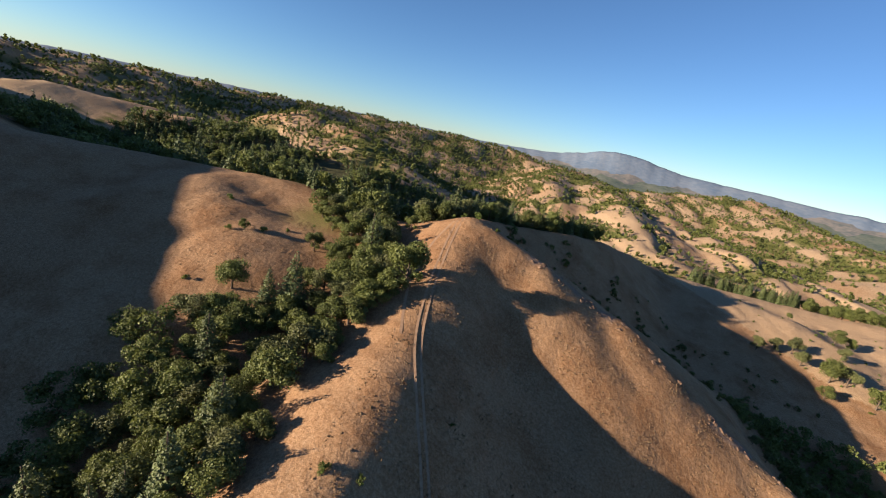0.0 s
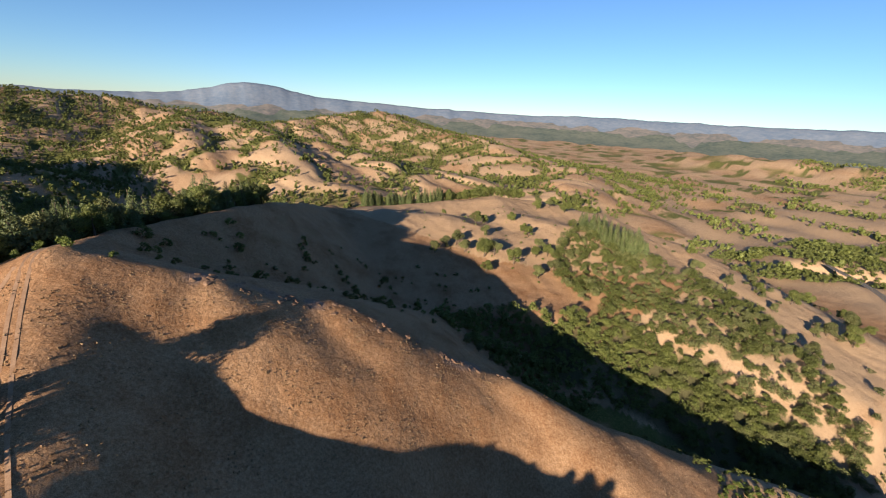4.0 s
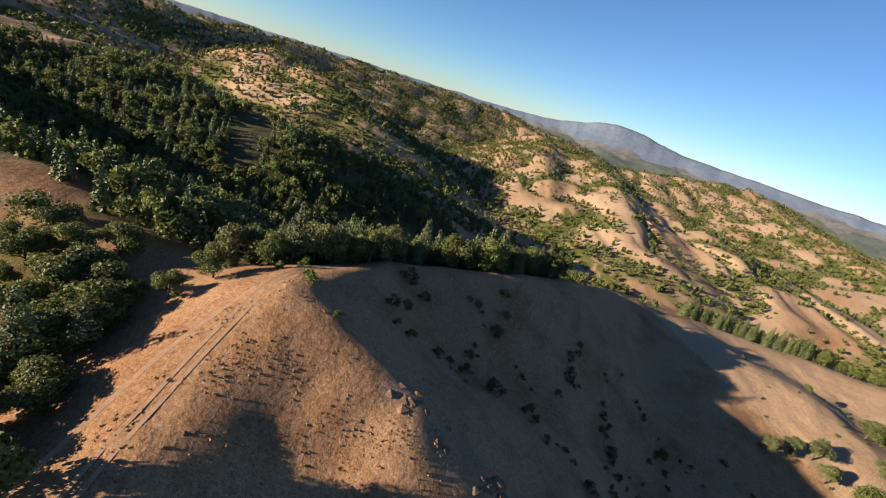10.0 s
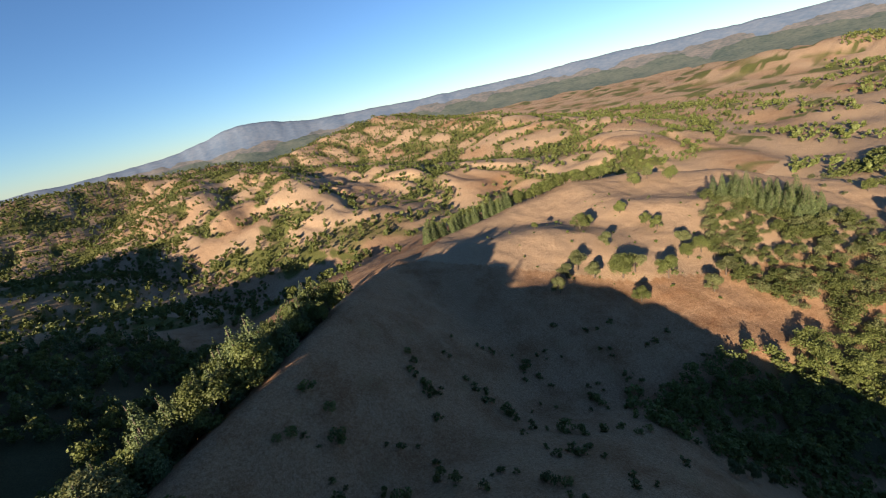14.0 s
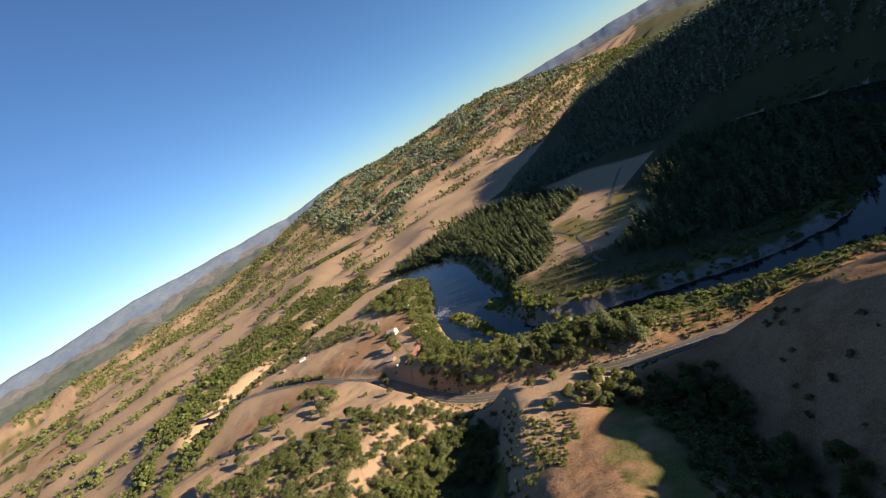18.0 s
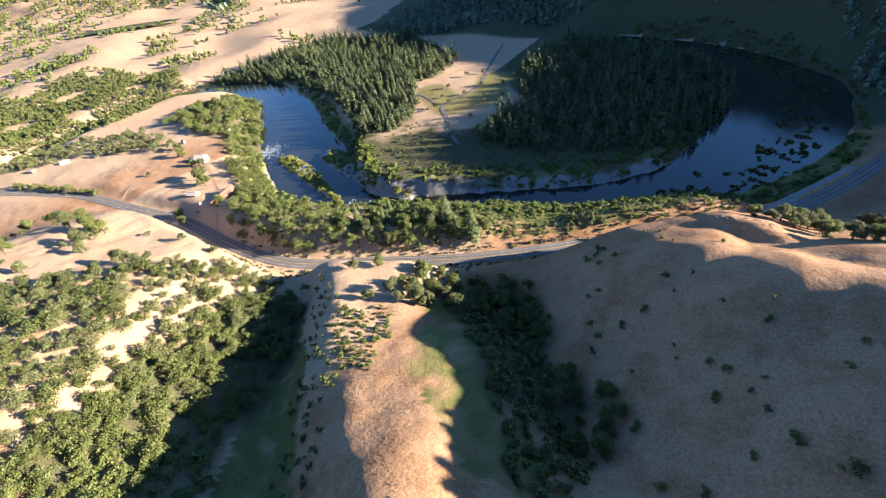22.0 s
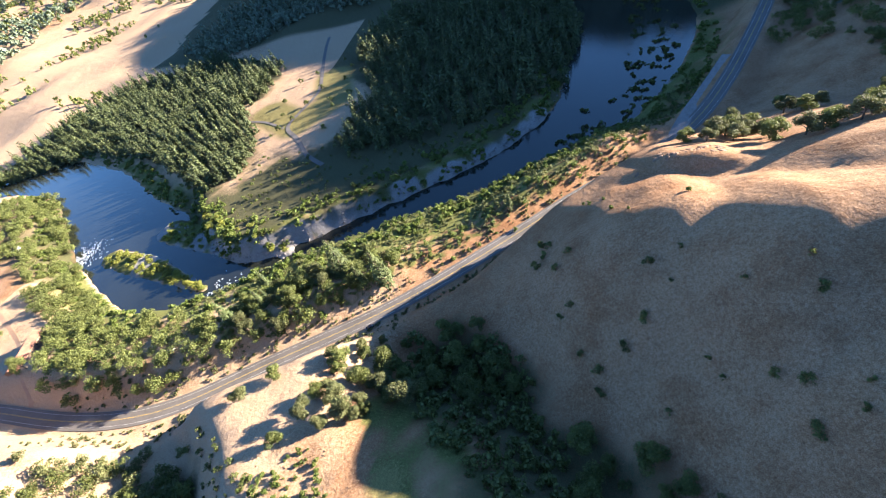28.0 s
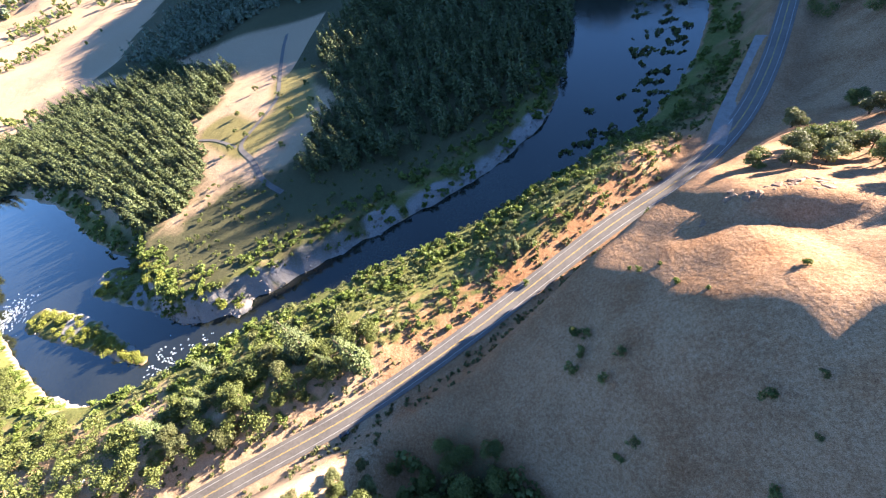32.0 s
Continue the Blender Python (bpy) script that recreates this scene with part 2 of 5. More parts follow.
# Each ridge: fall per metre to its left and right, roundness of its crest, and its crest line.
RIDGES = [
    # crest from the summit down to the road
    (0.50, 0.60, 9, [(2, 227, 184), (36, 212, 173), (75, 205, 158), (144, 165, 121)]),
    (0.42, 1.00, 7, [(144, 165, 121), (183, 147, 97), (205, 115, 81), (235, 87, 63), (259, 63, 45), (277, 47, 32)]),
    # spur with the track, on to the bare dome above the road
    (0.72, 0.50, 12, [(1, 218, 182), (-4, 174, 169), (-8, 131, 157), (-13, 87, 148), (-12, 36, 137), (-4, 4, 123)]),
    (0.50, 0.80, 15, [(-12, 36, 134), (-4, 4, 121), (26, -1, 113), (64, -6, 104), (91, -21, 91), (110, -42, 76), (113, -63, 63)]),
    # ridge with the conifer row, curving round to the grove
    (0.60, 0.80, 3, [(6, 243, 181), (16, 274, 177), (61, 308, 174), (94, 342, 169), (135, 392, 155), (171, 428, 141)]),
    (0.50, 0.22, 20, [(171, 428, 140), (246, 461, 128), (333, 456, 129), (389, 439, 132), (436, 403, 132), (474, 346, 125), (503, 270, 108), (525, 189, 85), (521, 130, 73), (531, 91, 50)]),
    (0.30, 0.30, 14, [(225, 408, 137), (264, 385, 134), (283, 361, 130), (310, 333, 122), (330, 291, 104)]),
    (0.30, 0.30, 14, [(389, 439, 132), (358, 369, 131), (381, 313, 127), (421, 237, 97)]),
    # western hill
    (0.40, 0.50, 18, [(-30, 238, 169), (-67, 242, 171), (-108, 251, 176), (-178, 234, 176), (-243, 201, 178), (-349, 188, 195), (-478, 231, 218), (-734, 315, 238)]),
    (0.45, 0.42, 25, [(-734, 315, 227), (-588, 448, 184), (-482, 549, 175), (-356, 583, 167), (-211, 592, 156), (-160, 657, 143), (-118, 727, 120), (-53, 757, 84)]),
    (0.40, 0.42, 22, [(-617, 1262, 204), (-452, 1183, 185), (-352, 1122, 174), (-247, 1121, 132), (-137, 1089, 89), (-61, 1042, 46)]),
    (0.50, 0.50, 30, [(-70, 208, 163), (-95, 190, 167), (-140, 212, 174)]),
    # high shoulder to the west, unseen, added to shade the western hill
    (0.50, 0.50, 30, [(-507, -182, 222), (-442, -34, 246), (-416, 106, 250), (-478, 231, 228)]),
    # crags on the dome's edge
    (0.90, 0.55, 3, [(70, -62, 78), (80, -67, 79), (92, -70, 77), (104, -67, 72)]),
    (0.90, 0.60, 2, [(98, -53, 76.5), (107, -52, 74.5)]),
    # rock mound beside the road
    (0.95, 0.95, 4, [(207, -67, 25), (217, -63, 27)]),
    # hills beyond
    (0.30, 0.32, 40, [(-1503, 630, 288), (-1301, 880, 215), (-1056, 1179, 219), (-1003, 1653, 215), (-815, 1974, 229), (-467, 2201, 226), (-94, 2455, 221), (455, 2297, 169)]),
    (0.26, 0.34, 30, [(225, 2035, 172), (398, 1901, 156), (567, 1585, 117), (642, 1334, 96), (727, 1112, 77), (756, 909, 70), (756, 759, 61)]),
    (0.34, 0.34, 30, [(225, 2035, 172), (203, 1590, 136), (197, 1285, 87), (240, 1109, 48)]),
    (0.30, 0.30, 30, [(644, 1335, 102), (619, 1064, 86), (624, 909, 61), (591, 806, 43)]),
    (0.30, 0.30, 30, [(398, 1901, 156), (402, 1505, 134), (381, 1154, 107), (361, 931, 81), (366, 835, 47)]),
    (0.25, 0.25, 50, [(758, 2314, 155), (1303, 2436, 225), (1284, 1958, 155), (1326, 1670, 149), (1287, 1263, 107), (1132, 898, 92), (959, 723, 84), (810, 637, 77)]),
    # terrace with the fields and the house
    (0.10, 0.10, 40, [(513, 48, 32), (615, 56, 34), (731, 80, 36), (878, 144, 38), (1168, 275, 23)]),
    (0.12, 0.20, 60, [(1176, 119, 16), (1483, -329, 38), (1885, -539, 60)]),
    # hills beyond the plain
    (0.20, 0.24, 60, [(1427, -3413, 165), (1887, -3223, 151), (2021, -2105, 288), (2362, -1631, 266), (2807, -1336, 282), (2873, -985, 165), (2854, -295, 120), (2867, 342, 112), (2655, 966, 122)]),
    (0.22, 0.22, 50, [(2362, -1631, 258), (2006, -1324, 165), (1720, -1074, 107), (1520, -887, 62)]),
    (0.18, 0.18, 50, [(2024, -2109, 276), (1688, -1994, 143), (1430, -1745, 82)]),
    # wooded mountain south of the river
    (0.50, 0.66, 30, SOUTH),
    # terrace inside the river bend
    (0.10, 0.10, 90, [(297, -274, 7), (398, -316, 12), (530, -393, 15)]),
]
RIVER = [(870, 190, 9), (925, 90, 10), (962, -20, 10), (1015, -120, 10), (1000, -215, 11), (912, -285, 13), (850, -288, 15), (775, -272, 22), (690, -232, 32), (590, -158, 41), (505, -113, 45), (428, -68, 34),
         (385, -72, 24), (345, -92, 19), (270, -130, 21), (190, -172, 19), (145, -206, 25), (108, -240, 36), (83, -295, 43), (62, -380, 44), (64, -480, 38), (100, -550, 28), (170, -595, 25), (290, -620, 22)]
ROAD = [(909, 195, 36), (826, 122, 34), (757, 91, 33), (673, 61, 31), (575, 50, 31), (506, 39, 31), (430, 44, 31), (386, 42, 30), (351, 33, 28), (321, 14, 27), (274, -10, 27), (250, -21, 27), (228, -35, 27),
        (207, -49, 27), (183, -67, 27), (153, -90, 27), (122, -114, 27), (97, -127, 27), (84, -136, 27), (56, -163, 27), (45, -178, 27), (20, -218, 27), (-19, -292, 27), (-45, -345, 27), (-60, -400, 27)]


ISLAND = [(562, -117, 10), (507, -103, 12), (462, -87, 7), (422, -72, 2)]
BAR = [(508, -147, 14), (453, -133, 17), (404, -115, 12), (358, -107, 6)]
# Valley floors: rise to the left and right, roundness, and line.
VALLEYS = [
    (0.38, 0.85, 6, [(189, 213, 92), (221, 161, 62), (273, 123, 42), (311, 75, 35), (348, 46, 32)]),
    (0.62, 0.62, 5, [(128, 71, 56), (144, 47, 47), (180, 17, 36), (224, 0, 31)]),
]
HOLLOWS = [(42, 150, 7, 26), (105, 140, 4, 24)]


def rounded(line, step=6.0):
    """The line with its corners taken off, in short even steps."""
    pts = np.array(line, float)
    seg = np.r_[0, np.cumsum(np.hypot(*np.diff(pts[:, :2], axis=0).T))]
    s = np.linspace(0, seg[-1], max(2, int(seg[-1] / step)))
    q = np.stack([np.interp(s, seg, pts[:, k]) for k in range(3)], 1)
    for _ in range(10):
        q[1:-1] = (q[:-2] + 2 * q[1:-1] + q[2:]) / 4
    return q


ROAD, RIVER = rounded(ROAD, 8.0), rounded(RIVER, 9.0)


def along(line, px, py):
    """Distance of places to a line, and the line's last value at the nearest spot."""
    best, value = np.full(px.shape, 1e9), np.zeros(px.shape)
    for (ax, ay, av), (bx, by, bv) in zip(line, line[1:]):
        ex, ey = bx - ax, by - ay
        s = np.clip(((px - ax) * ex + (py - ay) * ey) / (ex * ex + ey * ey), 0, 1)
        dist = np.hypot(px - ax - s * ex, py - ay - s * ey)
        near = dist < best
        best, value = np.where(near, dist, best), np.where(near, av + s * (bv - av), value)
    return best, value


def ridge(line, left, right, crest, px, py):
    """The height of a ridge that falls away to both sides of its line."""
    top = np.full(px.shape, -500.0)
    for (ax, ay, av), (bx, by, bv) in zip(line, line[1:]):
        ex, ey = bx - ax, by - ay
        long2 = ex * ex + ey * ey
        s = np.clip(((px - ax) * ex + (py - ay) * ey) / long2, 0, 1)
        dist = np.hypot(px - ax - s * ex, py - ay - s * ey)
        side = (ex * (py - ay) - ey * (px - ax)) / math.sqrt(long2) / (dist + 1e-6)
        slope = (left + right) / 2 + (left - right) / 2 * np.clip(side, -1, 1)
        top = np.maximum(top, av + s * (bv - av) - slope * (np.sqrt(dist * dist + crest * crest) - crest))
    return top


def bumps(px, py, size, seed):
    """Smooth noise about 0, of a given size in metres."""
    total = np.zeros(px.shape)
    rng = np.random.RandomState(seed)
    for k in range(7):
        a, f, ph = rng.uniform(0, 6.283), rng.uniform(0.6, 1.7) * 6.283 / size, rng.uniform(0, 6.283, 2)
        u, v = px * np.cos(a) + py * np.sin(a), py * np.cos(a) - px * np.sin(a)
        total += np.sin(u * f + ph[0] + 1.3 * np.sin(v * f * 0.7 + ph[1]))
    return total / 7


def smooth(v, a, b):
    s = np.clip((v - a) / (b - a), 0, 1)
    return s * s * (3 - 2 * s)


def height(px, py):
    px, py = np.asarray(px, float), np.asarray(py, float)
    floor = 9 + 6 * bumps(px, py, 400, 3) * 0.5 + 0.02 * np.clip(np.hypot(px - 400, py + 100) - 500, 0, 3000)
    total, k = np.exp(floor / 3.5), 3.5
    for left, right, crest, line in RIDGES:
        total = total + np.exp(np.clip(ridge(line, left, right, crest, px, py) / k, -60, 120))
    h = k * np.log(total)
    h += (1.6 * bumps(px, py, 70, 5) + 0.6 * bumps(px, py, 23, 6)) * smooth(h, 15, 40) + 9 * bumps(px, py, 330, 8) * smooth(np.hypot(px - 150, py - 150), 450, 900)
    rough = smooth(np.hypot(px - 150, py - 150), 430, 800) * smooth(h, 35, 80)
    h = h - rough * (13 * np.exp(-((bumps(px, py, 330, 9) / 0.16) ** 2)) + 4 * np.exp(-((bumps(px, py, 150, 10) / 0.2) ** 2)))
    for left, right, crest, line in VALLEYS:
        cap = -ridge([(x, y, -z) for x, y, z in line], left, right, crest, px, py)
        cap = cap + 0.0028 * along(line, px, py)[0] ** 2
        h = -3.0 * np.logaddexp(-h / 3.0, -cap / 3.0)
    for x, y, deep, wide in HOLLOWS:
        h = h - deep * np.exp(-((px - x) ** 2 + (py - y) ** 2) / (2 * wide * wide))
    dist = np.hypot(((px - 1685) * 0.86 + (py + 472) * 0.51) / 6.0, (py + 472) * 0.86 - (px - 1685) * 0.51)
    h = 40 + (h - 40) * smooth(dist, 60, 120) - 9 * (1 - smooth(dist, 30, 85))
    dist, level = along(ROAD, px, py)
    h = level + (h - level) * smooth(dist, 6.5, 26)
    dist, half = along(RIVER, px, py)
    half = half + 3.5 * bumps(px, py, 45, 12) + 1.5 * bumps(px, py, 14, 13)
    bank = smooth(dist - half, -4, 12 + 34 * smooth(px, 440, 510) + 75 * smooth(-py, 230, 420))
    h = -2.2 + (h + 2.2) * bank
    for line in (ISLAND, BAR):
        dist, half = along(line, px, py)
        h = np.maximum(h, 1.5 - 3.7 * smooth(dist - half + 2.5 * bumps(px, py, 18, 14), -3, 6))
    return h



class Relief:
    """The ground's height, looked up in a fine table."""

    def __init__(self, x0, y0, x1, y1, step):
        self.x0, self.y0, self.step = x0, y0, step
        gx, gy = np.meshgrid(np.arange(x0, x1, step), np.arange(y0, y1, step))
        self.table = height(gx, gy)

    def at(self, px, py):
        rows, cols = self.table.shape
        u, v = np.clip((np.asarray(px, float) - self.x0) / self.step, 0, cols - 1.01), np.clip((np.asarray(py, float) - self.y0) / self.step, 0, rows - 1.01)
        i, j = u.astype(int), v.astype(int)
        a, b = u - i, v - j
        z = self.table
        return z[j, i] * (1 - a) * (1 - b) + z[j, i + 1] * a * (1 - b) + z[j + 1, i] * (1 - a) * b + z[j + 1, i + 1] * a * b


# ---- helpers for meshes ----
def mesh_of(name, verts, faces, mat, smooth_shade=False):
    """A mesh from arrays; all faces have the same number of corners."""
    verts, faces = np.asarray(verts, np.float32), np.asarray(faces, np.int32)
    me = bpy.data.meshes.new(name)
    me.vertices.add(len(verts))
    me.vertices.foreach_set("co", verts.ravel())
    n = faces.shape[1]
    me.loops.add(faces.size)
    me.loops.foreach_set("vertex_index", faces.ravel())
    me.polygons.add(len(faces))
    me.polygons.foreach_set("loop_start", np.arange(0, faces.size, n, dtype=np.int32))
    me.update(calc_edges=True)
    me.validate()
    me.polygons.foreach_set("use_smooth", np.full(len(me.polygons), smooth_shade))
    me.materials.append(mat)
    return me


def grid_mesh(name, xs, ys, zs, mat):
    nx, ny = len(xs), len(ys)
    gx, gy = np.meshgrid(xs, ys)
    v = np.stack([gx.ravel(), gy.ravel(), zs.ravel()], 1)
    i = (np.arange(ny - 1)[:, None] * nx + np.arange(nx - 1)[None]).ravel()
    return mesh_of(name, v, np.stack([i, i + 1, i + 1 + nx, i + nx], 1), mat, True)


def axis(lo, hi, step, far):
    """Even steps from lo to hi, then ever longer ones out to far on both sides."""
    out, s, v = [], step, hi
    while v < far:
        s *= 1.042
        v += s
        out.append(v)
    low, s, v = [], step, lo
    while v > -far:
        s *= 1.042
        v -= s
        low.append(v)
    return np.array(low[::-1] + list(np.arange(lo, hi + 0.1, step)) + out)


def inside(poly, px, py):
    px, py = np.asarray(px, float), np.asarray(py, float)
    hit = np.zeros(px.shape, bool)
    for (ax, ay), (bx, by) in zip(poly, poly[1:] + poly[:1]):
        cross = (ay > py) != (by > py)
        hit ^= cross & (px < (bx - ax) * (py - ay) / (by - ay + 1e-9) + ax)
    return hit


# ---- ground ----
TRACK = [(12, 92, 0), (4, 114, 0), (-4, 134, 0), (-6, 152, 0), (-7, 180, 0), (-6, 220, 0)]
DUFF = [([(564, -201), (493, -151), (434, -125), (385, -98), (312, -136), (251, -173), (187, -211), (123, -291), (96, -397), (121, -493), (257, -614), (380, -585), (395, -443), (337, -318), (366, -234), (435, -233), (444, -180)], 0.74), ([(219, -12), (179, -9), (144, 34), (109, 56), (120, 99), (154, 90), (183, 59), (215, 30)], 0.66), ([(317, 52), (289, 87), (259, 130), (231, 174), (219, 200), (260, 223), (298, 218), (322, 157), (350, 85)], 0.6), ([(963, -275), (929, -383), (887, -542), (678, -564), (503, -458), (499, -360), (525, -355), (463, -280), (444, -206), (482, -183), (618, -271), (769, -322), (834, -317)], 0.75), ([(756, -244), (680, -204), (630, -144), (561, -83), (599, -62), (657, -90), (793, -110), (845, -180)], 0.6), ([(-58, 239), (-2, 281), (44, 327), (86, 364), (128, 419), (84, 490), (-31, 526), (-184, 586), (-370, 585), (-456, 505), (-411, 361), (-319, 250), (-183, 247), (-108, 257)], 0.75), ([(84, 490), (-31, 526), (-184, 586), (-150, 640), (-60, 690), (20, 655), (75, 570)], 0.6), ([(372, 310), (400, 315), (438, 270), (419, 240), (454, 180), (409, 102), (380, 69), (348, 56), (288, 79), (271, 101), (310, 121), (292, 194), (293, 259), (321, 286)], 0.24), ([(237, 199), (216, 192), (194, 202), (172, 225), (178, 253), (221, 248), (269, 224)], 0.5)]
LAWN = [(473, -327, 0), (417, -285, 0), (383, -328, 0), (409, -396, 0)]
xs, ys = axis(-260, 640, 3.0, 4300), axis(-330, 560, 3.0, 4300)
gx, gy = np.meshgrid(xs, ys)
ground = new("ground", grid_mesh("ground", xs, ys, height(gx, gy), GRASS))
near_road, _ = along(ROAD, gx, gy)
near_river, half = along(RIVER, gx, gy)
near_river = near_river - half
crest_far, _ = along(RIDGES[0][3][1:5], gx, gy)
lawn_far, _ = along(LAWN, gx, gy)
hills = smooth(np.hypot(gx - 150, gy - 150), 420, 700)
zz = height(gx, gy)
wx, wy = gx + 14 * bumps(gx, gy, 60, 231) + 6 * bumps(gx, gy, 19, 232), gy + 14 * bumps(gx, gy, 60, 233) + 6 * bumps(gx, gy, 19, 234)
wooded = sum(inside(plot, wx + (6 + k) * math.cos(2.4 * k), wy + (6 + k) * math.sin(2.4 * k)) * amount / 12 for plot, amount in DUFF for k in range(12))
cover = {
    "scrub": np.clip(1.25 - near_river / 48, 0, 1) * (zz > 0.5) * (gx < 700) * (0.80 + 0.5 * bumps(gx, gy, 30, 41)) + hills * 0.6 * np.exp(-((bumps(gx, gy, 330, 9) / 0.16) ** 2)) * (zz > 30) * (gy > 300) + hills * smooth(bumps(gx, gy, 260, 35) + 0.5 * bumps(gx, gy, 60, 42) + 0.15 * bumps(gx, gy, 20, 46), 0.12, 0.6) * (gy > 420)
    + 0.35 * smooth(bumps(gx, gy, 24, 66) + 0.5 * bumps(gx, gy, 9, 67), -0.05, 0.45) * inside([(26, 224), (149, 178), (226, 166), (293, 318), (167, 412), (72, 309), (31, 270)], gx, gy)
    + (0.72 + 0.5 * bumps(gx, gy, 22, 241)) * inside([(300, 78), (262, 98), (225, 133), (186, 166), (200, 200), (245, 165), (285, 128), (318, 95)], gx, gy) + (0.6 + 0.5 * bumps(gx, gy, 18, 242)) * inside([(220, 8), (185, 40), (168, 66), (132, 92), (118, 112), (150, 118), (182, 100), (205, 72), (228, 40)], gx, gy)
    + (0.42 + 0.6 * bumps(gx, gy, 14, 243)) * inside([(330, 2), (262, -30), (200, -70), (150, -106), (112, -150), (148, -172), (190, -152), (240, -124), (300, -96), (352, -62)], gx, gy)
    + 0.6 * np.exp(-((gx + 75) ** 2 + (gy - 218) ** 2) / 900) ,
    "bare": np.clip(1.2 - crest_far / 7, 0, 1) * smooth(bumps(gx, gy, 26, 43), -0.1, 0.4) * (gx > 20) + np.clip(1.3 - near_road / 6, 0, 1) * 0.5,
    "gravel": np.clip(1.1 - near_river / 10, 0, 1) * smooth(bumps(gx, gy, 55, 44), -0.1, 0.3) * (gx < 560) + np.clip(1.35 - near_river / 9, 0, 1) * smooth(bumps(gx, gy, 40, 243), -0.6, -0.1) * inside([(130, -240), (160, -205), (250, -150), (345, -100), (430, -75), (440, -130), (350, -140), (250, -190), (170, -260)], gx, gy),
    "pale": hills * (0.6 + 0.35 * bumps(gx, gy, 300, 45)) + 0.6 * inside([(180, 420), (260, 300), (380, 220), (520, 150), (560, 330), (430, 460), (280, 500)], gx, gy) + 0.35 * smooth(gx, 600, 800) * (gy < 400) * (zz < 60) + 0.74 * smooth(gx, 195, 260) * (gy < 200) * (gx < 600) * (1 + 0.5 * bumps(gx, gy, 38, 48)),
    "duff": smooth(-gy, 330, 420) * (near_river > 4) * (gx < 420) + smooth(-gy, 560, 620) * (gx < 860 - 0.2 * (gy + 600)) * (gx > 400) + wooded,
    "lawn": np.clip(1.3 - lawn_far / 30, 0, 1) + 0.85 * np.exp(-((gx - 193) ** 2 + (gy - 84) ** 2) / 110) + 0.8 * np.exp(-((gx - 205) ** 2 + (gy - 66) ** 2) / 90),
}
for label, values in cover.items():
    a = ground.data.attributes.new(label, "FLOAT", "POINT")
    a.data.foreach_set("value", np.clip(values, 0, 1).astype(np.float32).ravel())
tagged(ground, "dry golden grass hills with bare rusty soil", "ground", kind="structure")
water = new("water", grid_mesh("water", np.linspace(-150, 1150, 24), np.linspace(-800, 260, 24), np.zeros((24, 24)), WATER))
tagged(water, "dark calm river water with sky reflections", "water", kind="structure")


def strip(line, left, right, lift, mat, name, parent=None):
    """A ribbon along a line (x, y, z), from left to right of it."""
    q = np.asarray(line)
    d = np.gradient(q[:, :2], axis=0)
    d /= np.linalg.norm(d, axis=1, keepdims=True)
    nrm = np.stack([-d[:, 1], d[:, 0]], 1)
    a = np.c_[q[:, :2] + nrm * left, q[:, 2] + lift]
    b = np.c_[q[:, :2] + nrm * right, q[:, 2] + lift]
    i = np.arange(len(q) - 1)
    ob = new(name, mesh_of(name, np.r_[a, b], np.stack([i, i + len(q), i + 1 + len(q), i + 1], 1), mat, True))
    ob.parent = parent
    return ob


road = strip(ROAD, 5.2, -5.2, 0.30, ASPHALT, "road")
tagged(road, "two-lane grey asphalt country road", "road", kind="structure")
for left, mat, name in ((3.5, PAINT, "edge_line"), (-3.4, PAINT, "edge_line"), (0.22, YELLOW, "centre_line"), (-0.12, YELLOW, "centre_line")):
    strip(ROAD, left, left - 0.11, 0.34, mat, name, road)

# ---- far mountains ----
SKYLINE = [(-180, -0.6), (-100, -0.4), (-60, 0.0), (-30, 0.1), (-10, 0.1), (1, 0.2), (5, 0.7), (8, 1.4), (10, 1.95), (12, 2.25), (14, 2.05), (15.5, 1.8), (17, 1.45), (20, 1.05), (27, 0.8), (34, 0.6), (45, 0.5), (53, 0.7), (60, 0.8), (72, 0.7), (84, 0.95), (92, 1.35), (98, 1.0), (111, 0.6), (119, 1.3), (129, 0.85), (139, 1.2), (146, 0.5), (162, 0.6), (179, -0.2), (180, -0.6)]
# Distance haze is painted into the base colours of the ranges.
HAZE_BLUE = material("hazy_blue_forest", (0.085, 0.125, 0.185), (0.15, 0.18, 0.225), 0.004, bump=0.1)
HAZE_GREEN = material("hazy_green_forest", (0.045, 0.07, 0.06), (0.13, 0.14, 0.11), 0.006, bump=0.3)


# Brown hills greyed by haze in the colour, between range and foothills.
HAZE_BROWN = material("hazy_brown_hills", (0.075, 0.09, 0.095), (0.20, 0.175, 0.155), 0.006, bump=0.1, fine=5)


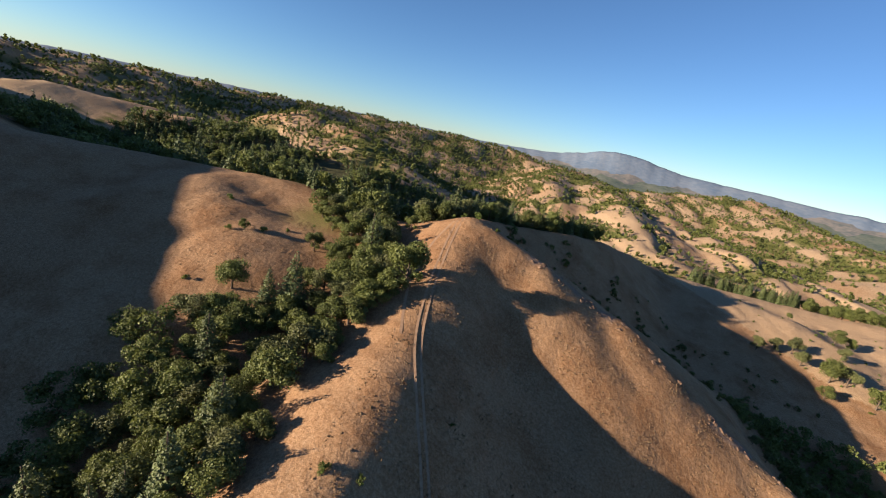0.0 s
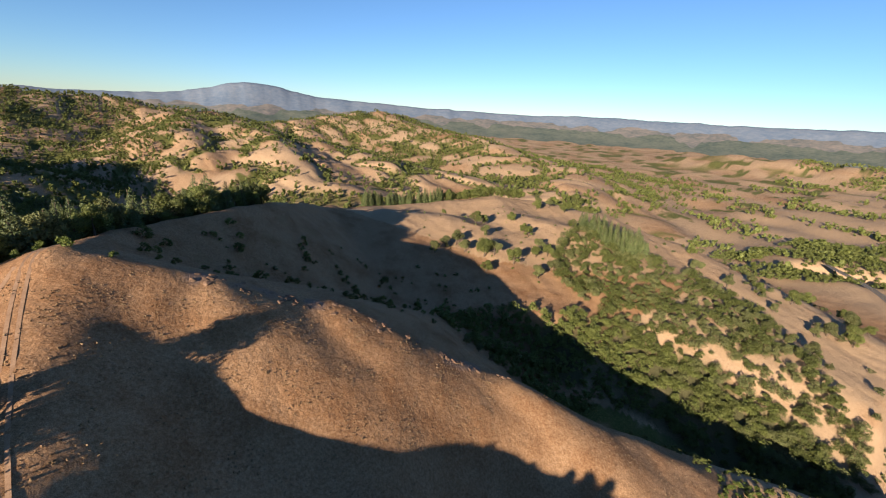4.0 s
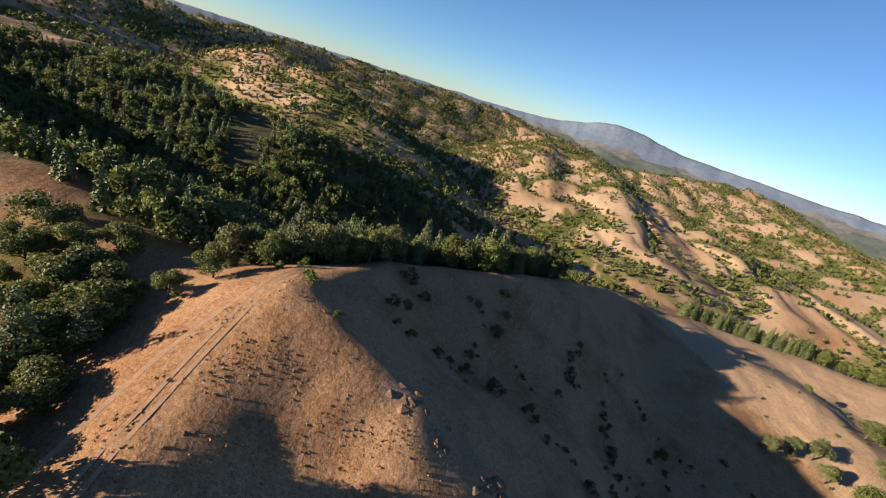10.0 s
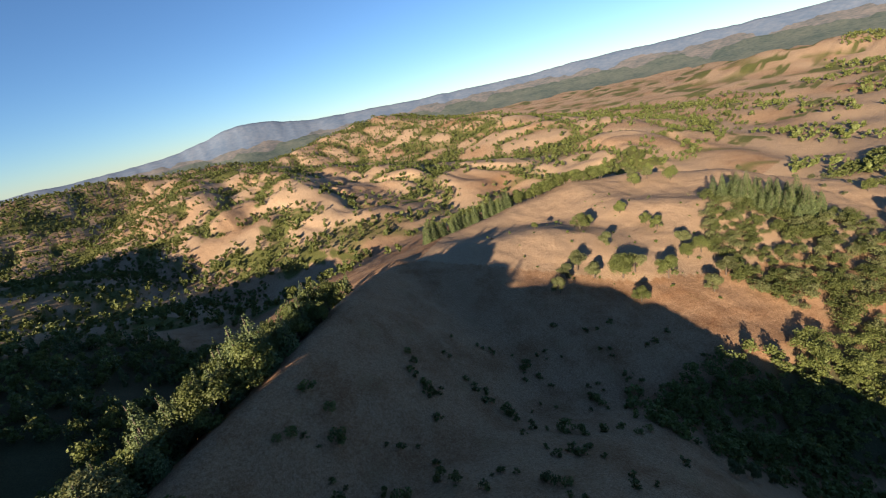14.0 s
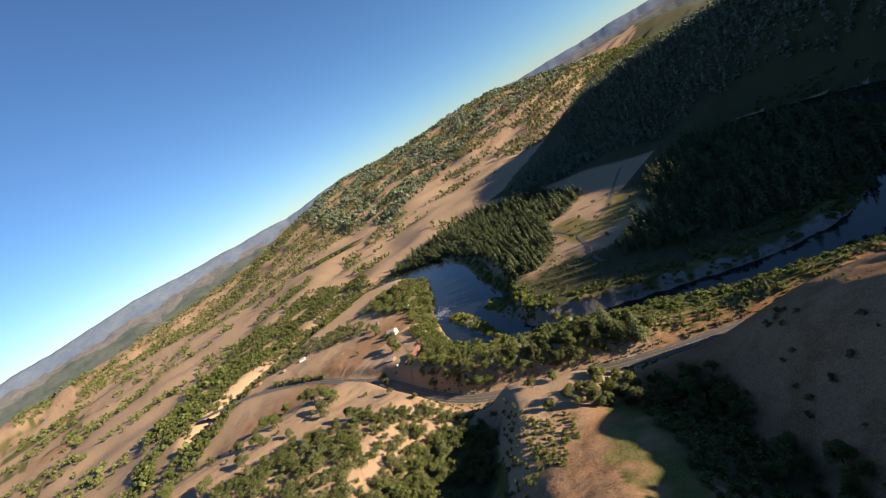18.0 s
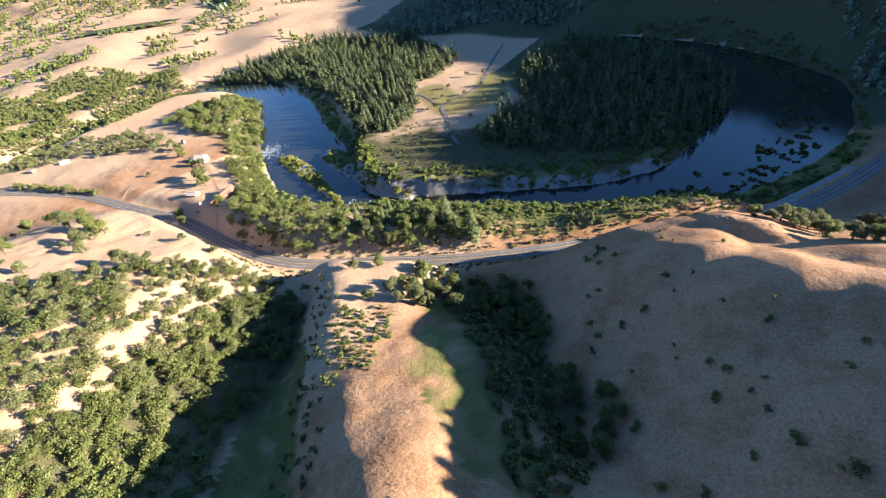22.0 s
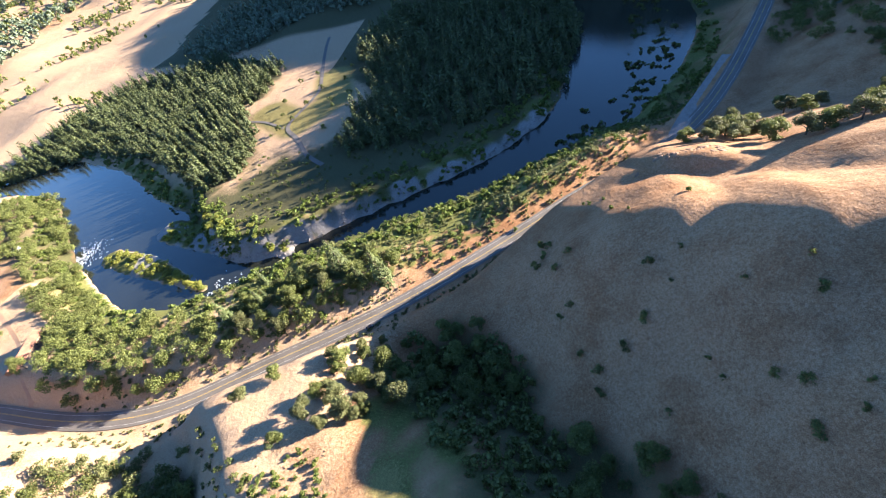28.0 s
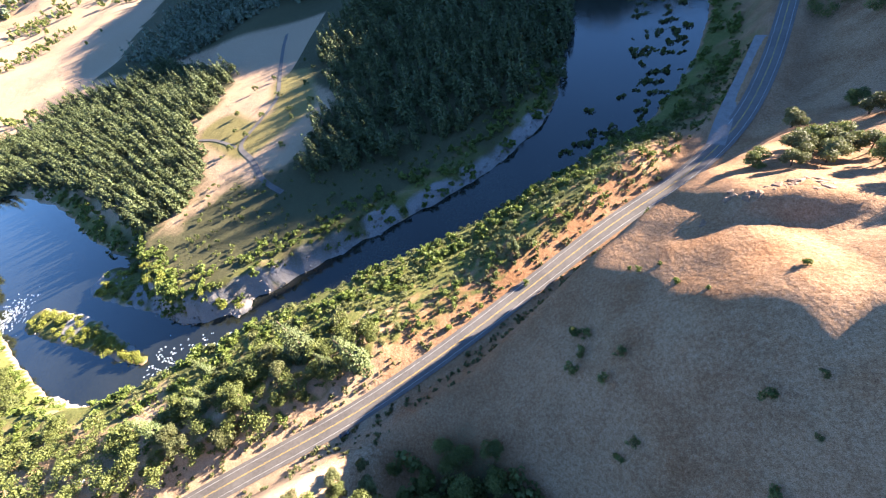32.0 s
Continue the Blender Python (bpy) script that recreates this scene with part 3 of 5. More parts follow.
def range_of(name, far, lift, rough, mat, label, keep=1.0, seed=51):
    """A mountain range all round, with spurs and gullies in front of its skyline."""
    az = np.arange(-180, 180.01, 0.25)
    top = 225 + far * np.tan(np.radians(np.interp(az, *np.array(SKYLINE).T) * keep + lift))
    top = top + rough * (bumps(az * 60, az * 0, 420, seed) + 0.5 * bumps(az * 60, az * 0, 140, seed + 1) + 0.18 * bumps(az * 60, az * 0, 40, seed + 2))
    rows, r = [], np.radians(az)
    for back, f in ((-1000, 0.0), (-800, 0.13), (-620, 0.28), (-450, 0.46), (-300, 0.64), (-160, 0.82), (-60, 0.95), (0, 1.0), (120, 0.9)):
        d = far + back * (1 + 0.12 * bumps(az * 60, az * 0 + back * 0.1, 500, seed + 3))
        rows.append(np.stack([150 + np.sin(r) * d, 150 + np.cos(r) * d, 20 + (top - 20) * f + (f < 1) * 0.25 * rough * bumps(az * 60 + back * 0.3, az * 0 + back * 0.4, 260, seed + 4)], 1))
    n = len(az)
    i = (np.arange(len(rows) - 1)[:, None] * n + np.arange(n - 1)[None]).ravel()
    ob = new(name, mesh_of(name, np.concatenate(rows), np.stack([i, i + 1, i + 1 + n, i + n], 1), mat, True))
    return tagged(ob, label, "mountains", kind="structure")


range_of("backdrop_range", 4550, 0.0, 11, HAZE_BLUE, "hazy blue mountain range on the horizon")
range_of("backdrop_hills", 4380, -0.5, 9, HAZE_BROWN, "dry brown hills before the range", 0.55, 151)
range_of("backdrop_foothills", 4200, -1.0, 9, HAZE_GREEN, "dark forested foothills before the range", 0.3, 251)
# ---- plants ----
def leaf_quads(rng, centres, normals, size):
    """One small bent leaf clump at each place, turned roughly along its normal."""
    k = len(centres)
    n = normals + rng.normal(0, 0.55, (k, 3))
    n /= np.linalg.norm(n, axis=1, keepdims=True)
    u = np.cross(n, rng.normal(0, 1, (k, 3)))
    u /= np.linalg.norm(u, axis=1, keepdims=True)
    w = np.cross(n, u)
    s = size * rng.uniform(0.6, 1.35, (k, 1))
    a = centres - u * s * 0.5 - n * s * 0.12
    b = centres - w * s * rng.uniform(0.3, 0.6, (k, 1))
    c = centres + u * s * 0.5 - n * s * 0.12
    d = centres + w * s * rng.uniform(0.3, 0.6, (k, 1))
    v = np.stack([a, b, c, d], 1).reshape(-1, 3)
    return v, np.arange(4 * k).reshape(-1, 4)


def oak_crown(seed, leaves, size, height, radius, lobes=9, low=0.22):
    """The crown of a broadleaf tree: several uneven lobes covered with leaf clumps."""
    rng = np.random.RandomState(seed)
    a, r = rng.uniform(0, 6.283, lobes), np.sqrt(rng.uniform(0.05, 1, lobes)) * radius * 0.70
    mid = np.stack([np.cos(a) * r, np.sin(a) * r, height * (rng.uniform(low + 0.12, 0.80, lobes) - 0.14 * (r / radius) ** 2)], 1)
    mid[0] = (0, 0, height * 0.74)
    big = radius * rng.uniform(0.26, 0.47, lobes)
    pick = rng.choice(lobes, leaves, p=big**2 / (big**2).sum())
    n = rng.normal(0, 1, (leaves, 3))
    n[:, 2] = n[:, 2] * 0.75 + 0.35
    n /= np.linalg.norm(n, axis=1, keepdims=True)
    c = mid[pick] + n * (big[pick] * rng.uniform(0.55, 1.16, leaves))[:, None] * (1, 1, 0.9)
    c[:, 2] = np.maximum(c[:, 2], height * low)
    return leaf_quads(rng, c, n, size)


def fir_crown(seed, leaves, size, height, radius, low=0.08):
    """The crown of a conifer: drooping sprays on an uneven, ragged cone with a pointed top."""
    rng = np.random.RandomState(seed)
    f = 1 - np.sqrt(rng.uniform(0, 1, leaves))
    a = rng.uniform(0, 6.283, leaves)
    tier = 0.82 + 0.18 * np.sin(f * 46 + 2.2 * np.sin(a * 2 + seed))
    lobe = 1 + 0.22 * np.sin(a * 3 + seed) * np.sin(f * 9 + seed)
    r = radius * ((1 - f) ** 0.72) * tier * lobe * rng.uniform(0.72, 1.1, leaves)
    c = np.stack([np.cos(a) * r, np.sin(a) * r, height * (low + (1 - low) * f) - 0.22 * r], 1)
    n = np.stack([np.cos(a), np.sin(a), np.full(leaves, 0.75)], 1)
    return leaf_quads(rng, c, n, size * (0.55 + 0.45 * (1 - f))[:, None])


def stem(height, radius, limbs, seed):
    """A tapered trunk with a few rising limbs."""
    rng = np.random.RandomState(seed)
    verts, faces = [], []

    def tube(p, q, r0, r1, n=6):
        p, q = Vector(p), Vector(q)
        d = (q - p).normalized()
        u = d.orthogonal().normalized()
        w = d.cross(u)
        base = len(verts)
        for at, r in ((p, r0), (q, r1)):
            for k in range(n):
                t = 6.283 * k / n
                verts.append(tuple(at + u * math.cos(t) * r + w * math.sin(t) * r))
        faces.extend((base + k, base + (k + 1) % n, base + n + (k + 1) % n, base + n + k) for k in range(n))

    tube((0, 0, -0.6), (0.05 * height * rng.uniform(-1, 1), 0.05 * height * rng.uniform(-1, 1), height), radius, radius * 0.35)
    for _ in range(limbs):
        z, a, r = height * rng.uniform(0.35, 0.8), rng.uniform(0, 6.283), height * rng.uniform(0.35, 0.6)
        tube((0, 0, z), (math.cos(a) * r, math.sin(a) * r, z + height * rng.uniform(0.2, 0.45)), radius * 0.5, radius * 0.15, 5)
    return mesh_of("trunk", verts, faces, BARK, True)


def tree_kind(name, crown, trunk, label, category, mat):
    """A tree to copy: an Empty at its foot, a trunk and a crown. Returns its meshes and words."""
    return dict(name=name, crown=mesh_of("crown", *crown, mat), trunk=trunk, label=label, category=category)


OAKS = [tree_kind("oak_tree", oak_crown(s, 4200, 0.40, 9.0, 4.2 + 0.25 * s, 12 + 2 * s, 0.14), stem(5.5, 0.34, 4, s), "broad green oak tree on dry grass", "tree", OAK) for s in range(3)]
GREYS = [tree_kind("grey_oak", oak_crown(10 + s, 3800, 0.40, 8.5, 4.0, 11 + s, 0.14), stem(5.2, 0.32, 4, 10 + s), "grey-green oak tree with an uneven crown", "tree", PALE_OAK) for s in range(2)]
FIRS = [tree_kind("fir_tree", fir_crown(20 + s, 2200, 0.62, 16.0, 3.4 + 0.7 * s), stem(15.0, 0.3, 0, 20 + s), "tall dark green pointed conifer", "tree", FIR) for s in range(2)]
BUSHES = [mesh_of("shrub", *oak_crown(30 + s, 420, 0.32, 2.2, 1.7, 6, 0.05), SHRUB) for s in range(3)]
DARK_BUSHES = [mesh_of("shrub", *oak_crown(40 + s, 420, 0.32, 2.4, 1.8, 6, 0.05), OAK) for s in range(2)]
WILLOWS = [mesh_of("willow_bush", *oak_crown(50 + s, 480, 0.38, 3.0, 2.6, 8, 0.05), WILLOW) for s in range(2)]
dice = random.Random(7)


NEAR_RELIEF, FAR_RELIEF = Relief(-320, -340, 660, 580, 3.0), Relief(-1600, -2600, 3100, 2700, 16.0)


def ground_at(px, py):
    px, py = np.asarray(px, float), np.asarray(py, float)
    near = (px > -315) & (px < 650) & (py > -335) & (py < 570)
    return np.where(near, NEAR_RELIEF.at(px, py), FAR_RELIEF.at(px, py))


def ground_z(x, y):
    return float(ground_at(np.array([x]), np.array([y]))[0])


def plant(kinds, x, y, size, group, squat=1.0):
    """One tree, with its trunk and crown under it."""
    kind = dice.choice(kinds)
    tree = new(kind["name"])
    tagged(tree, kind["label"], kind["category"], group)
    for piece in ("trunk", "crown"):
        part = new(piece, kind[piece])
        part.parent = tree
    k = size * dice.uniform(0.85, 1.15)
    tree.matrix_world = pose(x, y, ground_z(x, y) - 0.1, 0, 0, dice.uniform(0, 360)) @ Matrix.Diagonal((k * squat, k * squat, k, 1))
    return tree


def shrub(meshes, x, y, size, group, label="low green shrub in dry grass"):
    me = dice.choice(meshes)
    ob = new(me.name.split(".")[0], me)
    tagged(ob, label, "shrub", group)
    k = size * dice.uniform(0.8, 1.25)
    ob.matrix_world = pose(x, y, ground_z(x, y) - 0.15, 0, 0, dice.uniform(0, 360)) @ Matrix.Diagonal((k, k, k * dice.uniform(0.8, 1.1), 1))
    return ob


def scatter(poly, space, seed, keep=None):
    """Places in a plot, about one for each square of the given side."""
    rng = np.random.RandomState(seed)
    p = np.array(poly, float)
    gx, gy = np.meshgrid(np.arange(p[:, 0].min(), p[:, 0].max(), space), np.arange(p[:, 1].min(), p[:, 1].max(), space))
    px, py = gx.ravel() + rng.uniform(-0.45, 0.45, gx.size) * space, gy.ravel() + rng.uniform(-0.45, 0.45, gx.size) * space
    ok = inside(poly, px, py)
    px, py = px[ok], py[ok]
    road_far, _ = along(ROAD[::3], px, py)
    river_far, half = along(RIVER[::3], px, py)
    ok = (road_far > 8) & (river_far > half + 3)
    if keep is not None:
        ok &= keep(px, py)
    return px[ok], py[ok]


def woods(name, label, px, py, crowns, mat, low, high, seed, category="woods"):
    """A far wood as one mesh: many simple crowns, each turned and sized by chance."""
    rng = np.random.RandomState(seed)
    pz = ground_at(px, py)
    verts, faces, total = [], [], 0
    which = rng.randint(0, len(crowns), len(px))
    for k, (v, f) in enumerate(crowns):
        at = np.where(which == k)[0]
        if not len(at):
            continue
        a, s = rng.uniform(0, 6.283, len(at)), rng.uniform(low, high, len(at))
        wide = s * rng.uniform(0.85, 1.2, len(at))
        c, d = np.cos(a)[:, None], np.sin(a)[:, None]
        x = (v[None, :, 0] * c - v[None, :, 1] * d) * wide[:, None] + px[at, None]
        y = (v[None, :, 0] * d + v[None, :, 1] * c) * wide[:, None] + py[at, None]
        z = v[None, :, 2] * s[:, None] + pz[at, None] - 0.05 * s[:, None]
        verts.append(np.stack([x, y, z], -1).reshape(-1, 3))
        faces.append((f[None] + (np.arange(len(at)) * len(v))[:, None, None] + total).reshape(-1, 4))
        total += len(at) * len(v)
    ob = new(name, mesh_of(name, np.concatenate(verts), np.concatenate(faces), mat))
    return tagged(ob, label, category, kind="stuff")


OAK_NEAR = [oak_crown(65 + s, 330, 0.98, 9.0, 4.5 + 0.25 * s, 7 + s) for s in range(4)]
OAK_FINE = [oak_crown(165 + s, 820, 0.60, 9.0, 4.4 + 0.25 * s, 11 + s, 0.12) for s in range(4)]
OAK_FAR = [oak_crown(60 + s, 120, 1.5, 9.0, 4.6, 6) for s in range(3)]
OAK_DOT = [oak_crown(70 + s, 30, 2.9, 8.0, 4.6, 4, 0.1) for s in range(3)]
FIR_FAR = [fir_crown(80 + s, 230, 1.5, 16.0, 2.6 + 0.5 * s) for s in range(3)]
FIR_DOT = [fir_crown(90 + s, 34, 3.4, 16.0, 3.6) for s in range(2)]

SCRUB_CROWNS = [oak_crown(40 + s, 120, 0.55, 2.4, 1.8, 6, 0.05) for s in range(3)]

# trees on the western flank of the spur, beside the track
OAK_WOOD = [(-41, 233), (-25, 181), (-20, 151), (-26, 124), (-33, 107), (-26, 77), (-54, 64), (-90, 66), (-95, 92), (-92, 123), (-58, 147), (-54, 192), (-88, 233)]
px, py = scatter(OAK_WOOD, 8.0, 1, lambda a, b: bumps(a, b, 30, 71) > -0.5)
edge = px < -80
for x, y in zip(px[~edge], py[~edge]):
    plant(OAKS + GREYS[:1] if dice.random() < 0.93 else FIRS, x, y, dice.uniform(0.8, 1.5), "oak wood beside the track", 1.22)
woods("oak_wood", "oak wood on the flank of the spur", px[edge], py[edge], OAK_FINE, OAK, 0.8, 1.4, 29)
for x, y, s in ((-16, 164, 1.35), (-20, 158, 1.1), (-75, 146, 0.9), (-63, 185, 0.8), (-93, 179, 0.5), (-41, 163, 1.2), (-34, 175, 1.25), (-39, 197, 1), (-24, 228, 0.9), (-28, 217, 0.8)):
    plant(OAKS, x, y, s * 1.35, "oak wood beside the track")
for x, y in zip(*scatter([(-27, 75), (-15, 68), (-15, 40), (-15, 17), (-14, 12), (-32, 24)], 7.5, 109)):
    plant(OAKS, x, y, dice.uniform(0.6, 1.05), "oaks on the crest of the spur", 1.25)
# mixed row on the crest beyond the summit
ROW = [(-40, 240), (-21, 263), (-3, 289), (20, 314), (52, 337), (88, 367), (98, 351), (66, 321), (29, 295), (14, 274), (-7, 250), (-23, 239)]
for x, y in zip(*scatter(ROW, 6.2, 2)):
    near = dice.random()
    plant(FIRS if near < 0.5 else OAKS + GREYS, x, y, dice.uniform(0.85, 1.3) * (1.1 if near < 0.5 else 1.45), "row of trees on the crest")
# conifer row behind the far crest
for k in range(80):
    f = k / 79
    x, y = np.interp(f, [0, 0.3, 0.6, 0.85, 1], [228, 289, 350, 396, 424]), np.interp(f, [0, 0.3, 0.6, 0.85, 1], [477, 479, 474, 453, 426])
    plant(FIRS if f < 0.55 else OAKS, x + dice.uniform(-3, 3), y + dice.uniform(-4, 4), dice.uniform(0.9, 1.35) * (0.9 if f < 0.55 else 1.25), "row of conifers behind the crest")
# oaks on the sunlit slope
for x, y, s in ((217, 326, 0.9), (246, 334, 1.2), (296, 366, 1.2), (338, 358, 1), (258, 310, 1.3), (246, 322, 1), (244, 291, 0.9), (327, 323, 0.9), (316, 289, 1), (279, 267, 0.9), (301, 269, 1.1), (407, 384, 0.9),
                (427, 382, 1), (434, 364, 1), (274, 290, 1.1), (274, 391, 0.5), (307, 367, 0.8), (332, 334, 0.8), (317, 301, 0.9), (304, 292, 1), (267, 307, 1.1), (281, 335, 0.8), (234, 334, 1), (422, 397, 0.9), (446, 391, 0.8)):
    plant(OAKS + GREYS, x, y, s * 1.45, "oaks on the sunlit slope")
# grove running down to the road
GROVE = [(372, 310), (400, 315), (438, 270), (419, 240), (454, 180), (409, 102), (380, 69), (348, 56), (288, 79), (271, 101), (310, 121), (292, 194), (293, 259), (321, 286)]
px, py = scatter(GROVE, 6.7, 3, lambda a, b: bumps(a, b, 34, 72) + 0.4 * bumps(a, b, 13, 70) > -0.36)
tall = (py > 250) & (px > 380)
for x, y in zip(px[tall], py[tall]):
    plant(FIRS, x, y, dice.uniform(0.95, 1.35), "conifers at the head of the grove")
pale = bumps(px, py, 45, 73) + np.random.RandomState(74).normal(0, 0.35, len(px)) > 0.1
woods("grove", "dense oak grove on the slope above the road", px[~tall & ~pale], py[~tall & ~pale], OAK_FINE, OAK, 0.5, 1.3, 28)
woods("grove_grey_oaks", "paler grey oaks in the grove above the road", px[~tall & pale], py[~tall & pale], OAK_FINE, PALE_OAK, 0.45, 1.25, 75)
px, py = scatter([(317, 54), (294, 91), (273, 130), (249, 174), (237, 199), (269, 224), (298, 218), (322, 157), (350, 85)], 7.6, 76, lambda a, b: bumps(a, b, 30, 77) > -0.4)
woods("valley_oaks", "dark oaks along the shaded valley floor", px, py, OAK_FINE, OAK, 0.5, 1.3, 78)
px, py = scatter([(237, 199), (216, 192), (194, 202), (172, 225), (178, 253), (221, 248), (269, 224)], 7.8, 94, lambda a, b: bumps(a, b, 26, 97) > -0.35)
woods("hollow_oaks", "dark oaks in the shaded head of the valley", px, py, OAK_NEAR, OAK, 0.4, 1.15, 95)
px, py = scatter([(310, 44), (288, 75), (262, 107), (226, 146), (205, 186), (187, 193), (195, 142), (235, 95), (268, 61)], 6.5, 79, lambda a, b: bumps(a, b, 30, 80) > -0.3)
woods("flank_scrub", "dark scrub on the shaded flank", px, py, SCRUB_CROWNS, OAK, 0.6, 1.3, 141, "scrub")
for x, y, s in ((454, 217, 1.1), (493, 239, 0.9), (505, 184, 1), (486, 172, 1.2), (483, 115, 1.2), (462, 190, 1.1), (417, 142, 1), (420, 112, 1), (519, 109, 1.3), (489, 98, 0.9), (513, 150, 1.1), (465, 120, 0.9), (465, 152, 0.8)):
    plant(GREYS + OAKS, x, y, s * 1.4, "oaks scattered above the fields")
# trees between the road and the river
BANK = [(435, 34), (454, 16), (489, -17), (477, -28), (427, -15), (399, -24), (358, -14), (318, -38), (292, -53), (255, -67), (233, -55), (246, -38), (272, -26), (326, 4), (366, 27)]
px, py = scatter(BANK, 7.6, 4)
edge = (px > 330) | (np.arange(len(px)) % 2 > 0)
for x, y in zip(px[~edge], py[~edge]):
    plant(GREYS + OAKS if dice.random() < 0.75 else FIRS, x, y, dice.uniform(0.7, 1.65), "trees between road and river")
woods("river_wood", "oak wood between the road and the river", px[edge], py[edge], OAK_FINE, OAK, 0.6, 1.5, 30)
for x, y, s in ((173, -98, 0.75), (323, -44, 1.15), (312, -29, 0.9)):
    plant(FIRS[:1], x, y, s, "trees between road and river", 0.8)
# trees above the road, on the spur and round the dome
for x, y, s in ((248, 42, 0.9), (231, 40, 1.1), (244, 15, 1), (224, 13, 1.2), (208, 32, 1.2), (238, 34, 0.9), (220, 27, 1.1), (233, 23, 1), (213, 19, 1), (255, 55, 0.7), (273, 24, 0.8), (285, 36, 0.7)):
    plant(OAKS + GREYS, x, y, s * 1.35, "trees above the road")
for x, y in zip(*scatter([(253, 38), (254, 7), (233, -8), (216, -6), (204, 23), (217, 40), (239, 49)], 8.6, 92)):
    plant(OAKS + GREYS, x, y, dice.uniform(0.6, 1.1), "trees above the road")
for plot in ([(216, -10), (180, -5), (164, 24), (187, 40), (211, 21)], [(150, 36), (113, 53), (114, 87), (137, 81)]):
    for x, y in zip(*scatter(plot, 9.0, 93)):
        plant(OAKS, x, y, dice.uniform(0.6, 1.25), "dark oaks in the gully", 1.1)
for x, y, s in ((61, -103, 1.0), (48, -107, 1.1), (47, -94, 1.0), (62, -90, 0.9), (74, -88, 0.8), (82, -95, 0.8), (50, -84, 1.0), (55, -98, 1.1), (68, -97, 0.9), (43, -144, 0.9), (24, -131, 1.0), (10, -131, 1.0), (17, -126, 0.9), (34, -76, 1.0), (42, -74, 1.0), (10, -87, 1.2),
                (4, -80, 1.1), (18, -80, 1.0), (26, -72, 1.1), (-55, -198, 1.2), (-40, -190, 1.0), (17, -151, 0.8), (-8, -95, 1.2), (-20, -110, 1.1), (30, -84, 0.8), (58, -110, 0.8)):
    plant(OAKS + GREYS, x, y, s * 1.25, "trees on the saddle behind the dome", 1.2)
for x, y, s in ((167, 212, 0.8), (160, 215, 0.6), (174, 208, 0.5)):
    plant(GREYS, x, y, s, "sunlit trees in the shaded valley")
plant(OAKS, 152, -36, 0.5, "bushes on the dome")
# shrubs
for x, y, s in ((3, 228, 1.5), (14, 221, 0.8), (-5, 241, 1.3), (-10, 237, 1.1), (-4, 89, 0.9), (-12, 87, 0.9), (13, 118, 0.8), (-91, 143, 0.8), (-65, 220, 0.9), (-115, 201, 1.2), (-86, 183, 1.2), (-98, 176, 0.9), (-80, 192, 0.8), (-56, 218, 0.8), (-74, 207, 0.6)):
    shrub(BUSHES, x, y, s, "shrubs on the grassy summit")
for x, y, s in ((134, 31, 1.5), (134, 24, 1.3), (125, 19, 1.2), (90, 36, 1.2), (129, 60, 1.2), (119, 63, 1), (107, 66, 1.5), (87, 51, 1.2), (74, 55, 1), (68, 65, 1.4), (76, 72, 1.1), (96, 88, 1.2), (85, 87, 1.5), (58, 72, 1.8), (151, -28, 1.4), (146, -18, 1.3), (155, -24, 1.3), (149, -34, 1), (141, -24, 1.1)):
    shrub(DARK_BUSHES, x, y, s, "dark bushes on the dome", "dark green bush on a shaded dry slope")
for x, y in zip(*scatter([(68, 64), (125, 44), (161, -5), (124, -23), (69, 5), (27, 21), (36, 60)], 15, 111, lambda a, b: bumps(a, b, 40, 112) > -0.15)):
    shrub(DARK_BUSHES, x, y, dice.uniform(0.5, 1.5), "dark bushes on the dome", "dark green bush on a shaded dry slope")
for x, y, s in ((132, -54, 0.8), (130, -52, 0.7), (95, -37, 0.9), (124, -52, 0.9), (170, -81, 1), (146, -85, 0.8), (191, -71, 1.2), (206, -61, 1.2), (122, -43, 0.9), (181, -79, 1.1), (197, -67, 1), (116, -37, 0.7)):
    shrub(BUSHES, x, y, s, "shrubs along the road")
for x, y in zip(*scatter([(265, 71), (241, 55), (226, 67), (213, 99), (230, 111), (245, 93)], 3.9, 5, lambda a, b: bumps(a, b, 16, 110) > -0.3)):
    shrub(BUSHES, x, y, dice.uniform(0.45, 1.35), "shrub thicket on the spur")
px, py = scatter([(217, -8), (196, 6), (175, -1), (161, 13), (146, 57), (118, 84), (115, 110), (135, 113), (159, 81), (188, 53), (206, 34)], 5.0, 6)
woods("gully_thicket", "dark oak scrub in the shaded gully", px, py, SCRUB_CROWNS, OAK, 1.1, 2.5, 142, "scrub")
px, py = scatter([(157, 250), (176, 262), (226, 240), (262, 214), (300, 172), (258, 160), (222, 172), (184, 190), (170, 216)], 4.6, 301, lambda a, b: bumps(a, b, 22, 302) > -0.35)
woods("hollow_thicket", "dark oak scrub in the valley's shaded hollow", px, py, SCRUB_CROWNS, OAK, 0.9, 2.3, 303, "scrub")
px, py = scatter([(30, 262), (62, 292), (100, 318), (150, 330), (215, 300), (236, 250), (170, 240), (128, 212), (72, 226)], 3.6, 304, lambda a, b: bumps(a, b, 30, 305) + 0.6 * bumps(a, b, 10, 306) > 0.42)
woods("slope_scrub", "low dark scrub in patches on the shaded slope", px, py, SCRUB_CROWNS, OAK, 0.35, 1.2, 307, "scrub")
